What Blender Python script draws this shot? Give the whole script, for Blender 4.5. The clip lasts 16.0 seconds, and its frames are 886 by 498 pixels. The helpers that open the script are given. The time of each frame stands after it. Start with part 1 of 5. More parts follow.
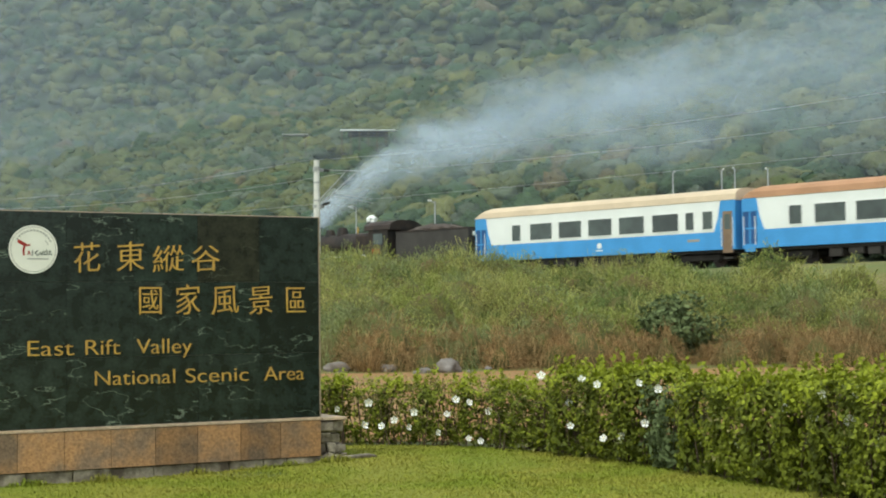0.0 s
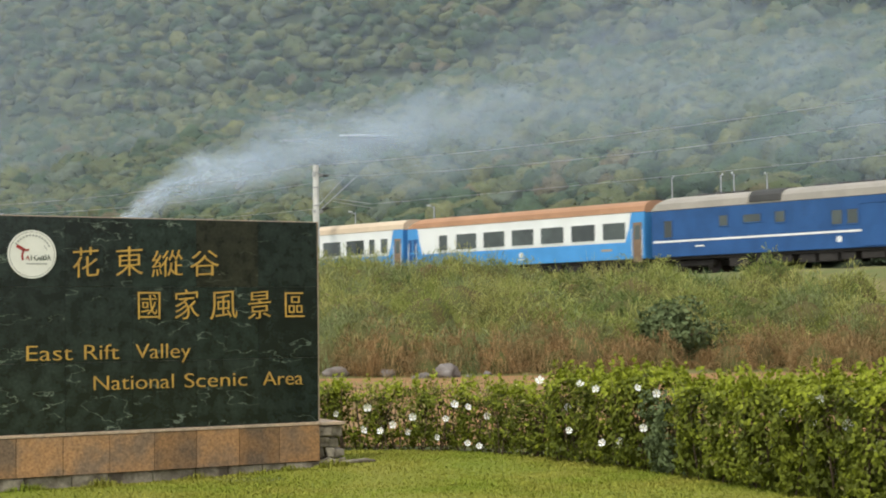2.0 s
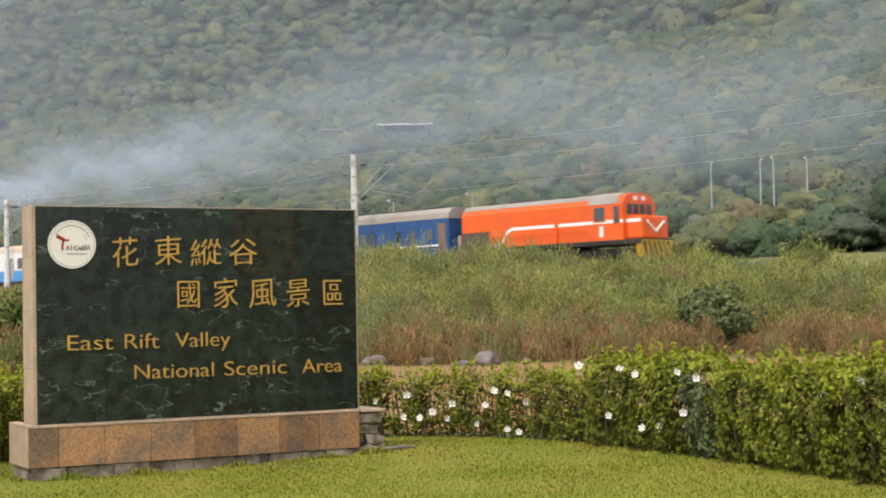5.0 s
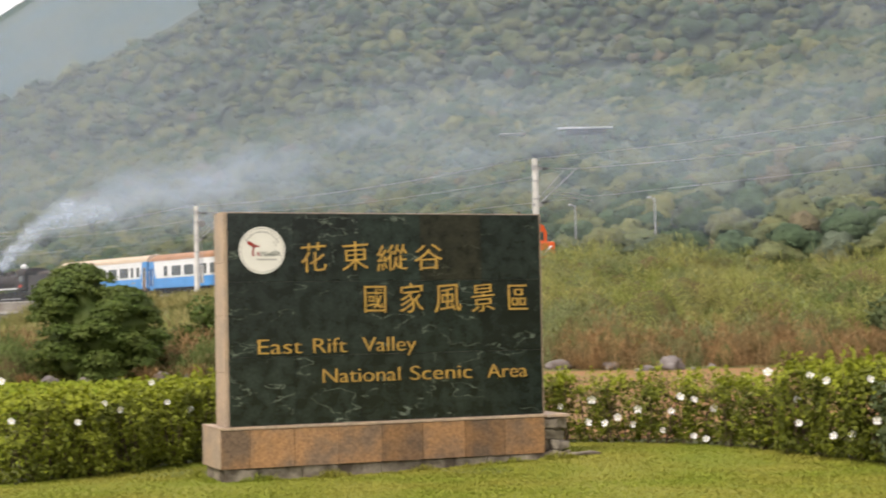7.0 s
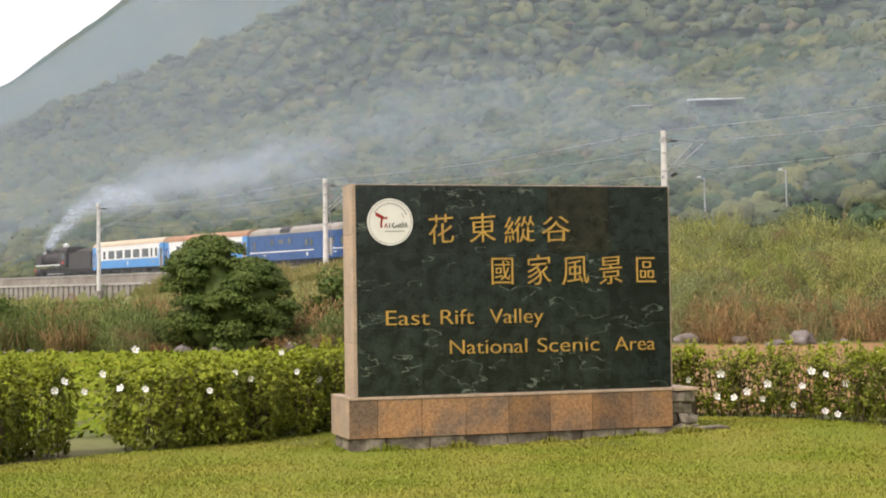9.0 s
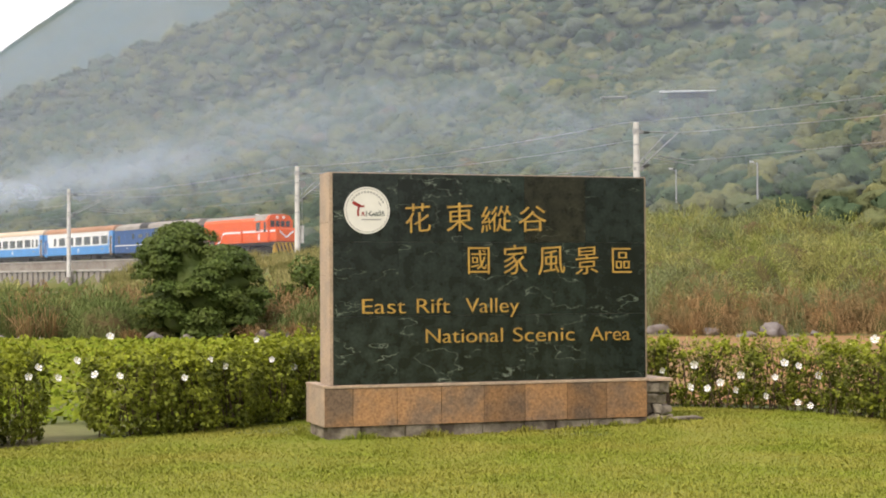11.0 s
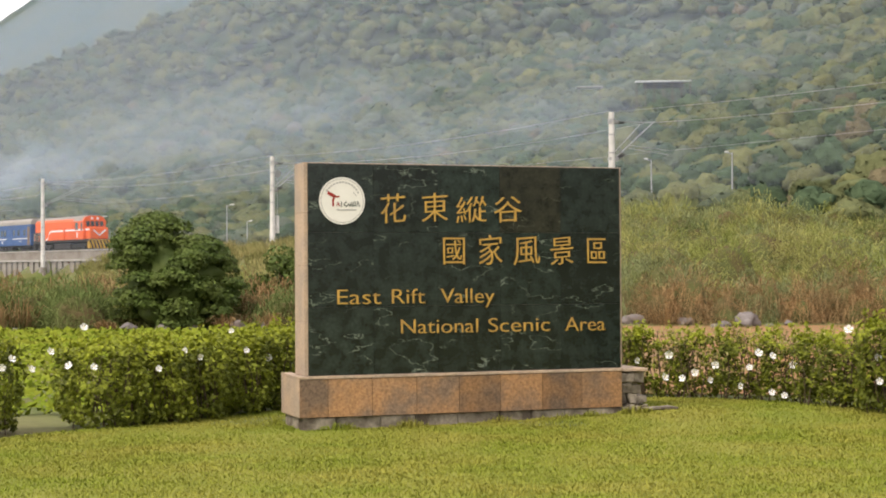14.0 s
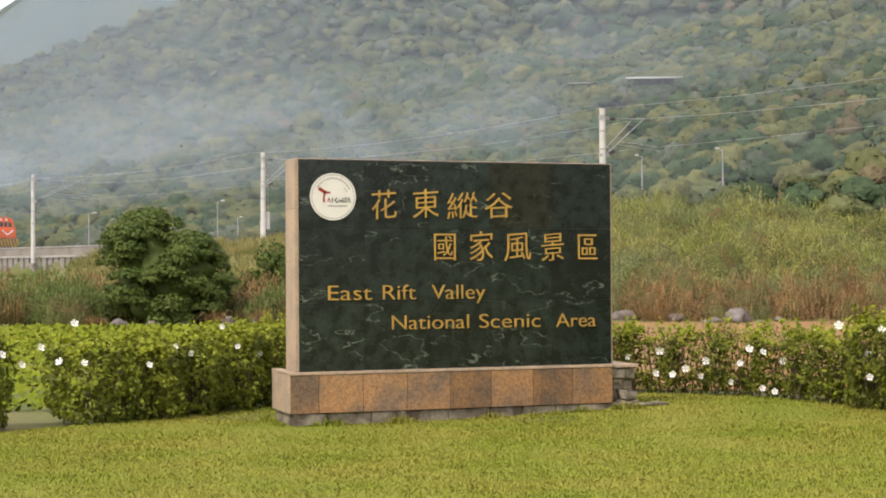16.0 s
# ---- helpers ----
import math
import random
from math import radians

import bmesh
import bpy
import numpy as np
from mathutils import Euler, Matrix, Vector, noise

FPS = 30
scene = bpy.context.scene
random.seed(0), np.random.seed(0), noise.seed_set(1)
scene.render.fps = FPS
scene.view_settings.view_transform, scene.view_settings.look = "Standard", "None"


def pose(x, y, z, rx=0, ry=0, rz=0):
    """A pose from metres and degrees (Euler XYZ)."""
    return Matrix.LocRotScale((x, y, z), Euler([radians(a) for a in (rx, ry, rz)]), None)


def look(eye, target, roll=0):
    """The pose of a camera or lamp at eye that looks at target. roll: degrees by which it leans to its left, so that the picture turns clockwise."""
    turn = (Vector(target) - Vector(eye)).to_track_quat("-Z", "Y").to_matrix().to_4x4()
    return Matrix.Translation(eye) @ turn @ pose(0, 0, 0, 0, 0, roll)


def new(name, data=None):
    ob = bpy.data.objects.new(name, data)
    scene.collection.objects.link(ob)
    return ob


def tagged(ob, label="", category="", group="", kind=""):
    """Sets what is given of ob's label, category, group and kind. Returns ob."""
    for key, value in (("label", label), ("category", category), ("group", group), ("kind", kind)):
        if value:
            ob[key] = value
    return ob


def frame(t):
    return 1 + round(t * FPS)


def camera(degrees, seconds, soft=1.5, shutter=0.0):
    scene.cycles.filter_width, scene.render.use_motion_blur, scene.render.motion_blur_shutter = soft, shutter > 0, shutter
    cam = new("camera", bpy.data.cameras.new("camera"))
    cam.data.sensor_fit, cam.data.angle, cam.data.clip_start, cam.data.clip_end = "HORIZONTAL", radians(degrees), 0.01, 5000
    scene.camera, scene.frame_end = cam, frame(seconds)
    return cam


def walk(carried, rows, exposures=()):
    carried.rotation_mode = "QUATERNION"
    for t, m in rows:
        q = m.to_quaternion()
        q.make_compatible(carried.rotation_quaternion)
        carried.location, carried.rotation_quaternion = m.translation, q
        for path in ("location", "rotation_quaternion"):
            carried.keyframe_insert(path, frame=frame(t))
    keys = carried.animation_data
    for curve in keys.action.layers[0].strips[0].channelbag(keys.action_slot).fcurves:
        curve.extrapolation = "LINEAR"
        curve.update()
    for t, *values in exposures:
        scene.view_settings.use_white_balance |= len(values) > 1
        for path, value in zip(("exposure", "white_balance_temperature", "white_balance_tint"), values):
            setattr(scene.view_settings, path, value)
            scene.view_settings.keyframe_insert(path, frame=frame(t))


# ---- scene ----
cam = camera(31.3, 16.0, soft=1.9, shutter=0.4)
# seconds, place in metres, turn in degrees
PATH = [
    (0, 0.032, 0.007, 1.617, 92.549, 0.691, -4.502),
    (0.5, 0.028, -0.007, 1.617, 92.737, 0.757, -3.894),
    (1, 0.026, -0.027, 1.608, 92.719, 0.766, -3.84),
    (1.5, 0.033, -0.018, 1.611, 92.698, 0.851, -3.948),
    (2, 0.039, -0.006, 1.614, 92.731, 0.711, -4.525),
    (2.5, 0.031, -0.013, 1.612, 92.779, 0.615, -3.943),
    (3, 0.032, -0.019, 1.611, 92.651, 0.662, -3.968),
    (3.5, 0.042, -0.015, 1.604, 92.48, 0.698, -3.96),
    (4, 0.043, -0.008, 1.608, 92.455, 1.051, -3.259),
    (4.2, 0.05, -0.007, 1.589, 92.414, 1.174, -3.235),
    (6.3, 0.049, -0.012, 1.594, 92.334, 1.406, -1.634),
    (6.5, 0.037, -0.009, 1.601, 92.458, 1.357, -0.443),
    (7, 0.012, 0.008, 1.602, 92.618, 1.134, 3.46),
    (7.5, 0.003, 0.011, 1.598, 92.575, 0.973, 6.058),
    (8, 0.002, 0.013, 1.592, 92.322, 0.912, 7.001),
    (8.5, 0.006, 0.002, 1.589, 92.058, 0.846, 7.617),
    (9, 0.008, 0.009, 1.594, 91.706, 0.814, 8.05),
    (9.2, 0.006, -0.001, 1.58, 91.416, 0.542, 8.007),
    (11.5, -0.055, -0.002, 1.596, 91.315, 0.431, 6.876),
    (12, -0.051, 0.002, 1.6, 91.344, 0.523, 6.884),
    (12.5, -0.049, 0.005, 1.596, 91.252, 0.437, 6.744),
    (13, -0.047, 0.008, 1.598, 91.119, 0.377, 6.441),
    (13.5, -0.047, 0.01, 1.592, 91.028, 0.237, 6.055),
    (14, -0.047, 0.012, 1.597, 90.936, 0.362, 6.103),
    (14.5, -0.047, 0.018, 1.597, 90.801, 0.376, 6.002),
    (15, -0.047, 0.016, 1.592, 90.677, 0.382, 5.92),
    (15.5, -0.045, 0.013, 1.597, 90.707, 0.339, 5.931),
    (16, -0.048, 0.009, 1.594, 90.799, 0.342, 5.769),
]
walk(cam, [(t, pose(x, y, z, rx, ry, rz)) for t, x, y, z, rx, ry, rz in PATH],
     exposures=[(0.0, 0.03, 6300, -4), (1.5, 0.05, 6350, 2), (3.0, 0.10, 6600, 12), (4.2, 0.15, 6600, 14), (7.0, 0.26, 6800, 16), (16.0, 0.30, 6800, 16)])

# ---- world and light: bright overcast ----
scene.cycles.transparent_max_bounces = 40
world = bpy.data.worlds.new("overcast_sky")
scene.world = world
world.use_nodes = True
wn, wl = world.node_tree.nodes, world.node_tree.links
sky = wn.new("ShaderNodeTexSky")
sky.sky_type, sky.sun_disc = "NISHITA", False
sky.sun_elevation, sky.sun_rotation = radians(52), radians(215)
sky.air_density, sky.dust_density, sky.ozone_density = 1.0, 6.0, 1.0
mixer = wn.new("ShaderNodeMix")
mixer.data_type = "RGBA"
mixer.inputs[0].default_value = 0.72
mixer.inputs[7].default_value = (9.2, 9.3, 9.4, 1)
wl.new(sky.outputs[0], mixer.inputs[6])
wl.new(mixer.outputs[2], wn["Background"].inputs[0])
wn["Background"].inputs[1].default_value = 0.135
sun = new("sun", bpy.data.lights.new("sun", "SUN"))
sun.data.energy, sun.data.angle, sun.data.color = 2.1, radians(12), (1.0, 0.95, 0.86)
sun.matrix_world = look((-30, -40, 64), (0, 0, 0))


# ---- materials ----
def material(name, base, rough=0.8, metal=0.0, vary=0.25, scale=3.0, fine=30.0, bump=0.3, tint=None, island=0.0, obj=0.0, spec=0.3, coat=0.0, dist=0.02, thin=0.0):
    """Base colour with two scales of noise, a tint that comes in patches, and fine relief."""
    m = bpy.data.materials.new(name)
    m.use_nodes = True
    n, l = m.node_tree.nodes, m.node_tree.links
    b = n["Principled BSDF"]
    b.inputs["Roughness"].default_value, b.inputs["Metallic"].default_value = rough, metal
    b.inputs["Specular IOR Level"].default_value = spec
    b.inputs["Coat Weight"].default_value = coat
    co = n.new("ShaderNodeTexCoord")
    big, small = n.new("ShaderNodeTexNoise"), n.new("ShaderNodeTexNoise")
    big.inputs["Scale"].default_value, small.inputs["Scale"].default_value = scale, fine
    big.inputs["Detail"].default_value = small.inputs["Detail"].default_value = 4
    for t in (big, small):
        l.new(co.outputs["Object"], t.inputs["Vector"])
    ramp = n.new("ShaderNodeMapRange")
    ramp.inputs["From Min"].default_value, ramp.inputs["From Max"].default_value = 0.38, 0.62
    l.new(big.outputs["Fac"], ramp.inputs["Value"])
    mx = n.new("ShaderNodeMix")
    mx.data_type = "RGBA"
    mx.inputs[6].default_value = (*base, 1)
    mx.inputs[7].default_value = (*(tint or [c * (1 - vary) for c in base]), 1)
    l.new(ramp.outputs["Result"], mx.inputs[0])
    val = n.new("ShaderNodeMath")
    val.operation = "MULTIPLY_ADD"
    val.inputs[1].default_value, val.inputs[2].default_value = vary * 1.6, 1 - vary * 0.8
    l.new(small.outputs["Fac"], val.inputs[0])
    last = val.outputs[0]
    for amount, node, socket in ((island, "ShaderNodeNewGeometry", "Random Per Island"), (obj, "ShaderNodeObjectInfo", "Random")):
        if amount:
            src = n.new(node)
            k = n.new("ShaderNodeMath")
            k.operation = "MULTIPLY_ADD"
            k.inputs[1].default_value, k.inputs[2].default_value = amount * 2, 1 - amount
            l.new(src.outputs[socket], k.inputs[0])
            q = n.new("ShaderNodeMath")
            q.operation = "MULTIPLY"
            l.new(last, q.inputs[0])
            l.new(k.outputs[0], q.inputs[1])
            last = q.outputs[0]
    hsv = n.new("ShaderNodeHueSaturation")
    l.new(mx.outputs[2], hsv.inputs["Color"])
    l.new(last, hsv.inputs["Value"])
    l.new(hsv.outputs[0], b.inputs["Base Color"])
    if bump:
        bp = n.new("ShaderNodeBump")
        bp.inputs["Strength"].default_value, bp.inputs["Distance"].default_value = bump, dist
        l.new(small.outputs["Fac"], bp.inputs["Height"])
        l.new(bp.outputs[0], b.inputs["Normal"])
    if thin:
        # thin leaves let part of the light through
        tl, mix = n.new("ShaderNodeBsdfTranslucent"), n.new("ShaderNodeMixShader")
        mix.inputs[0].default_value = thin
        l.new(hsv.outputs[0], tl.inputs[0])
        l.new(b.outputs[0], mix.inputs[1])
        l.new(tl.outputs[0], mix.inputs[2])
        l.new(mix.outputs[0], n["Material Output"].inputs[0])
    return m


def marble_material(name="green_marble", base=(0.006, 0.0095, 0.008), tint=(0.015, 0.022, 0.019), vein=(0.17, 0.21, 0.16), gate0=0.54):
    """Dark green serpentine with pale broken veins, each slab a little different."""
    m = material(name, base, 0.20, 0, 1.0, 7.0, 30, 0.0, tint=tint, obj=0.45, spec=0.5)
    n, l = m.node_tree.nodes, m.node_tree.links
    b = n["Principled BSDF"]
    co, info = n.new("ShaderNodeTexCoord"), n.new("ShaderNodeObjectInfo")
    shift = n.new("ShaderNodeVectorMath")
    shift.operation = "MULTIPLY_ADD"
    shift.inputs[1].default_value = (0.75, 1, 1.9)
    add = n.new("ShaderNodeMath")
    add.operation = "MULTIPLY"
    add.inputs[1].default_value = 40
    l.new(info.outputs["Random"], add.inputs[0])
    l.new(co.outputs["Object"], shift.inputs[0])
    l.new(add.outputs[0], shift.inputs[2])
    wave = n.new("ShaderNodeTexNoise")
    wave.inputs["Scale"].default_value, wave.inputs["Detail"].default_value, wave.inputs["Distortion"].default_value = 2.4, 6, 0.1
    l.new(shift.outputs[0], wave.inputs["Vector"])
    dist = n.new("ShaderNodeMath")
    dist.operation = "SUBTRACT"
    dist.inputs[1].default_value = 0.5
    l.new(wave.outputs["Fac"], dist.inputs[0])
    ab = n.new("ShaderNodeMath")
    ab.operation = "ABSOLUTE"
    l.new(dist.outputs[0], ab.inputs[0])
    line = n.new("ShaderNodeMapRange")
    line.inputs["From Min"].default_value, line.inputs["From Max"].default_value = 0.007, 0.0
    l.new(ab.outputs[0], line.inputs["Value"])
    patch = n.new("ShaderNodeTexNoise")
    patch.inputs["Scale"].default_value = 2.6
    l.new(shift.outputs[0], patch.inputs["Vector"])
    gate = n.new("ShaderNodeMapRange")
    gate.inputs["From Min"].default_value, gate.inputs["From Max"].default_value = gate0, gate0 + 0.12
    l.new(patch.outputs["Fac"], gate.inputs["Value"])
    mul = n.new("ShaderNodeMath")
    mul.operation = "MULTIPLY"
    l.new(line.outputs[0], mul.inputs[0])
    l.new(gate.outputs[0], mul.inputs[1])
    mx = n.new("ShaderNodeMix")
    mx.data_type = "RGBA"
    mx.inputs[7].default_value = (*vein, 1)
    l.new(mul.outputs[0], mx.inputs[0])
    l.new(b.inputs["Base Color"].links[0].from_socket, mx.inputs[6])
    l.new(mx.outputs[2], b.inputs["Base Color"])
    return m


def smoke_material(name, colour, strength, blob, edge=0.05):
    """Thin smoke: a diffuse veil that fades towards the rim of each piece and breaks up in wisps."""
    m = bpy.data.materials.new(name)
    m.use_nodes = True
    n, l = m.node_tree.nodes, m.node_tree.links
    n.remove(n["Principled BSDF"])
    co = n.new("ShaderNodeTexCoord")
    ln = n.new("ShaderNodeVectorMath")
    ln.operation = "LENGTH"
    l.new(co.outputs["Object"], ln.inputs[0])
    fade = n.new("ShaderNodeMapRange")
    fade.interpolation_type = "SMOOTHERSTEP"
    fade.inputs["From Min"].default_value, fade.inputs["From Max"].default_value = 1.0, edge
    l.new(ln.outputs["Value"], fade.inputs["Value"])
    info = n.new("ShaderNodeObjectInfo")
    sh = n.new("ShaderNodeVectorMath")
    sh.operation = "ADD"
    k = n.new("ShaderNodeMath")
    k.operation = "MULTIPLY"
    k.inputs[1].default_value = 30
    l.new(info.outputs["Random"], k.inputs[0])
    l.new(co.outputs["Object"], sh.inputs[0])
    l.new(k.outputs[0], sh.inputs[1])
    ns = n.new("ShaderNodeTexNoise")
    ns.inputs["Scale"].default_value, ns.inputs["Detail"].default_value, ns.inputs["Distortion"].default_value = blob, 5.0, 0.6
    l.new(sh.outputs[0], ns.inputs["Vector"])
    wisps = n.new("ShaderNodeMapRange")
    wisps.inputs["From Min"].default_value, wisps.inputs["From Max"].default_value = 0.34, 0.66
    l.new(ns.outputs["Fac"], wisps.inputs["Value"])
    a = n.new("ShaderNodeMath")
    a.operation = "MULTIPLY"
    l.new(fade.outputs[0], a.inputs[0])
    l.new(wisps.outputs[0], a.inputs[1])
    a2 = n.new("ShaderNodeMath")
    a2.operation = "MULTIPLY"
    a2.inputs[1].default_value = strength
    l.new(a.outputs[0], a2.inputs[0])
    tr, di, tl, half, mix = (n.new("ShaderNode" + s) for s in ("BsdfTransparent", "BsdfDiffuse", "BsdfTranslucent", "MixShader", "MixShader"))
    di.inputs[0].default_value = tl.inputs[0].default_value = (*colour, 1)
    l.new(di.outputs[0], half.inputs[1])
    l.new(tl.outputs[0], half.inputs[2])
    l.new(a2.outputs[0], mix.inputs[0])
    l.new(tr.outputs[0], mix.inputs[1])
    l.new(half.outputs[0], mix.inputs[2])
    l.new(mix.outputs[0], n["Material Output"].inputs[0])
    return m


LAWN = material("lawn_soil", (0.155, 0.185, 0.018), 0.95, 0, 0.3, 0.9, 45, 0.6, tint=(0.205, 0.205, 0.032))
BLADE = material("grass_blade", (0.185, 0.225, 0.018), 0.75, 0, 0.2, 0.8, 5, 0, tint=(0.255, 0.245, 0.036), island=0.2)
FIELD = material("field_soil", (0.105, 0.135, 0.035), 0.95, 0, 0.4, 0.25, 6, 0.5, tint=(0.16, 0.14, 0.055))
CROP = material("crop_leaf", (0.135, 0.185, 0.014), 0.85, 0, 0.3, 0.5, 8, 0, tint=(0.185, 0.205, 0.022), island=0.25, spec=0.08)
DRY_SOIL = material("dry_soil", (0.30, 0.15, 0.06), 0.95, 0, 0.4, 0.5, 9, 0.5, tint=(0.22, 0.14, 0.06))
REED = material("reed_blade", (0.235, 0.270, 0.070), 0.85, 0, 0.25, 0.4, 2.0, 0, tint=(0.350, 0.335, 0.120), island=0.3, spec=0.1, thin=0.3)
REED_DARK = material("sedge_blade", (0.150, 0.200, 0.065), 0.85, 0, 0.25, 0.3, 2.0, 0, tint=(0.150, 0.175, 0.058), island=0.3, spec=0.1, thin=0.3)
REED_GREY = material("grey_green_blade", (0.225, 0.265, 0.115), 0.85, 0, 0.25, 0.4, 2.0, 0, tint=(0.215, 0.225, 0.105), island=0.3, spec=0.1, thin=0.3)
# dark colour of the mound hearts paints the shade in gaps between blades
GAP_SHADE = material("dark_gap_shade", (0.100, 0.110, 0.040), 0.95, 0, 0.4, 1.2, 9.0, 0.6, tint=(0.11, 0.085, 0.04), spec=0.05, dist=0.1)
DRY = material("dry_grass_blade", (0.34, 0.220, 0.105), 0.9, 0, 0.3, 0.8, 2.0, 0, tint=(0.24, 0.170, 0.080), island=0.35, spec=0.1, thin=0.25)
PALE = material("straw_blade", (0.36, 0.32, 0.14), 0.9, 0, 0.25, 0.3, 2.0, 0, tint=(0.22, 0.22, 0.08), island=0.35, spec=0.1, thin=0.3)
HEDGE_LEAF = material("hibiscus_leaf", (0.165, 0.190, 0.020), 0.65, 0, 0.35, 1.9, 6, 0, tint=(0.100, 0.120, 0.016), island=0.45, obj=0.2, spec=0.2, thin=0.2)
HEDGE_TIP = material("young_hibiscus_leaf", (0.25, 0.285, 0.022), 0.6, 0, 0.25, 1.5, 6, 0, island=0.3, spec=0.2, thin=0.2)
TREE_LEAF = material("tree_leaf", (0.072, 0.112, 0.022), 0.6, 0, 0.35, 1.2, 5, 0, tint=(0.100, 0.135, 0.028), island=0.35, spec=0.2, thin=0.2)
GREY_LEAF = material("grey_green_leaf", (0.125, 0.160, 0.070), 0.7, 0, 0.3, 0.6, 5, 0, island=0.4, spec=0.12, thin=0.2)
BARK = material("bark", (0.12, 0.085, 0.055), 0.95, 0, 0.3, 4, 30, 0.6)
def canopy(name, base, tint):
    return material(name, base, 0.95, 0, 0.6, 0.22, 1.3, 1.0, tint=tint, island=0.18, spec=0.05, dist=0.5)


CANOPIES = [canopy("olive_canopy", (0.082, 0.100, 0.046), (0.112, 0.122, 0.056)), canopy("deep_green_canopy", (0.045, 0.072, 0.040), (0.060, 0.088, 0.046)),
            canopy("yellow_green_canopy", (0.132, 0.136, 0.058), (0.100, 0.112, 0.050)), canopy("grey_green_canopy", (0.100, 0.118, 0.084), (0.076, 0.096, 0.064)),
            canopy("russet_canopy", (0.130, 0.108, 0.062), (0.098, 0.092, 0.054))]
# green undergrowth, darkened in colour to paint the shade between crowns
FOREST_DARK = material("understorey_gap_shade", (0.040, 0.055, 0.026), 0.95, 0, 0.3, 0.08, 0.6, 0)
# blue in this base colour stands for the haze of distance
FAR_HILL = material("haze_blue_forest", (0.05, 0.085, 0.075), 0.95, 0, 0.3, 0.012, 0.08, 0.0, tint=(0.07, 0.09, 0.06))
PETAL = material("white_petal", (0.82, 0.82, 0.80), 0.6, 0, 0.06, 20, 60, 0)
STAMEN = material("pale_yellow_stamen", (0.75, 0.62, 0.22), 0.6, 0, 0.1, 20, 60, 0)
ROCK = material("grey_boulder", (0.21, 0.19, 0.18), 0.9, 0, 0.45, 1.6, 12, 0.9, tint=(0.13, 0.105, 0.09), obj=0.2)
MARBLE = marble_material()
MARBLE_VEINED = marble_material("white_veined_green_marble", (0.006, 0.0095, 0.008), (0.018, 0.026, 0.022), (0.20, 0.24, 0.19), 0.45)
MARBLE_LIGHT = marble_material("veined_green_marble", (0.012, 0.020, 0.016), (0.030, 0.046, 0.038), (0.20, 0.24, 0.19), 0.46)
MARBLE_BROWN = marble_material("brownish_marble", (0.017, 0.018, 0.012), (0.036, 0.036, 0.024), (0.12, 0.13, 0.09), 0.54)
GRANITE = material("brown_granite", (0.33, 0.18, 0.082), 0.6, 0, 1.0, 3.2, 40, 0.2, tint=(0.185, 0.125, 0.082), obj=0.30)
PINK_GRANITE = material("pink_granite", (0.45, 0.33, 0.23), 0.6, 0, 0.6, 4, 38, 0.15, tint=(0.36, 0.28, 0.21), obj=0.1)
CONCRETE = material("rough_concrete", (0.30, 0.26, 0.20), 0.95, 0, 0.7, 5, 22, 0.8, tint=(0.10, 0.08, 0.06))
GOLD = material("gold_leaf_letter", (0.62, 0.38, 0.085), 0.42, 0.35, 0.25, 9, 40, 0.1, tint=(0.50, 0.30, 0.08))
DISC = material("white_enamel", (0.78, 0.76, 0.70), 0.45, 0, 0.06, 4, 30, 0)
LOGO_RED = material("red_enamel", (0.33, 0.03, 0.025), 0.5, 0, 0.1, 6, 30, 0)
LOGO_DARK = material("dark_green_enamel", (0.04, 0.06, 0.05), 0.5, 0, 0.1, 6, 30, 0)
LOGO_GREY = material("grey_enamel", (0.35, 0.34, 0.32), 0.5, 0, 0.1, 6, 30, 0)
STEEL = material("galvanised_steel", (0.42, 0.42, 0.42), 0.5, 0.6, 0.2, 5, 30, 0.1)
POLE = material("spun_concrete", (0.66, 0.65, 0.62), 0.9, 0, 0.15, 1.5, 14, 0.2)
WALL = material("stained_concrete_wall", (0.27, 0.245, 0.21), 0.95, 0, 0.3, 0.6, 5, 0.4, tint=(0.20, 0.165, 0.135))
WALL_PALE = material("pale_concrete", (0.42, 0.40, 0.36), 0.95, 0, 0.25, 0.8, 6, 0.3)
BALLAST = material("ballast", (0.34, 0.31, 0.27), 0.95, 0, 0.45, 0.8, 11, 1.0)
RAIL = material("rail_steel", (0.16, 0.11, 0.08), 0.5, 0.7, 0.2, 2, 20, 0.1)
LIGHT_BLUE = material("light_blue_paint", (0.075, 0.30, 0.66), 0.45, 0, 0.12, 0.8, 12, 0.05)
DEEP_BLUE = material("deep_blue_paint", (0.028, 0.095, 0.27), 0.45, 0, 0.2, 0.8, 12, 0.05)
WHITE_PAINT = material("white_paint", (0.76, 0.78, 0.78), 0.5, 0, 0.06, 0.7, 12, 0.03)
CREAM_ROOF = material("cream_roof", (0.62, 0.50, 0.37), 0.8, 0, 0.12, 0.5, 6, 0.1)
RUST_ROOF = material("rust_brown_roof", (0.42, 0.235, 0.14), 0.85, 0, 0.15, 0.5, 6, 0.1)
GREY_ROOF = material("grey_roof", (0.34, 0.315, 0.28), 0.85, 0, 0.15, 0.5, 6, 0.1)
DARK_ROOF = material("dark_roof_hatch", (0.06, 0.06, 0.06), 0.8, 0, 0.2, 1, 8, 0.1)
ORANGE = material("orange_paint", (0.78, 0.125, 0.022), 0.45, 0, 0.1, 0.8, 10, 0.05)
BLACK = material("black_iron", (0.022, 0.020, 0.020), 0.6, 0.2, 0.4, 1.2, 9, 0.2, tint=(0.05, 0.035, 0.03))
UNDER = material("dusty_underframe", (0.040, 0.036, 0.033), 0.85, 0, 0.4, 1.2, 9, 0.2)
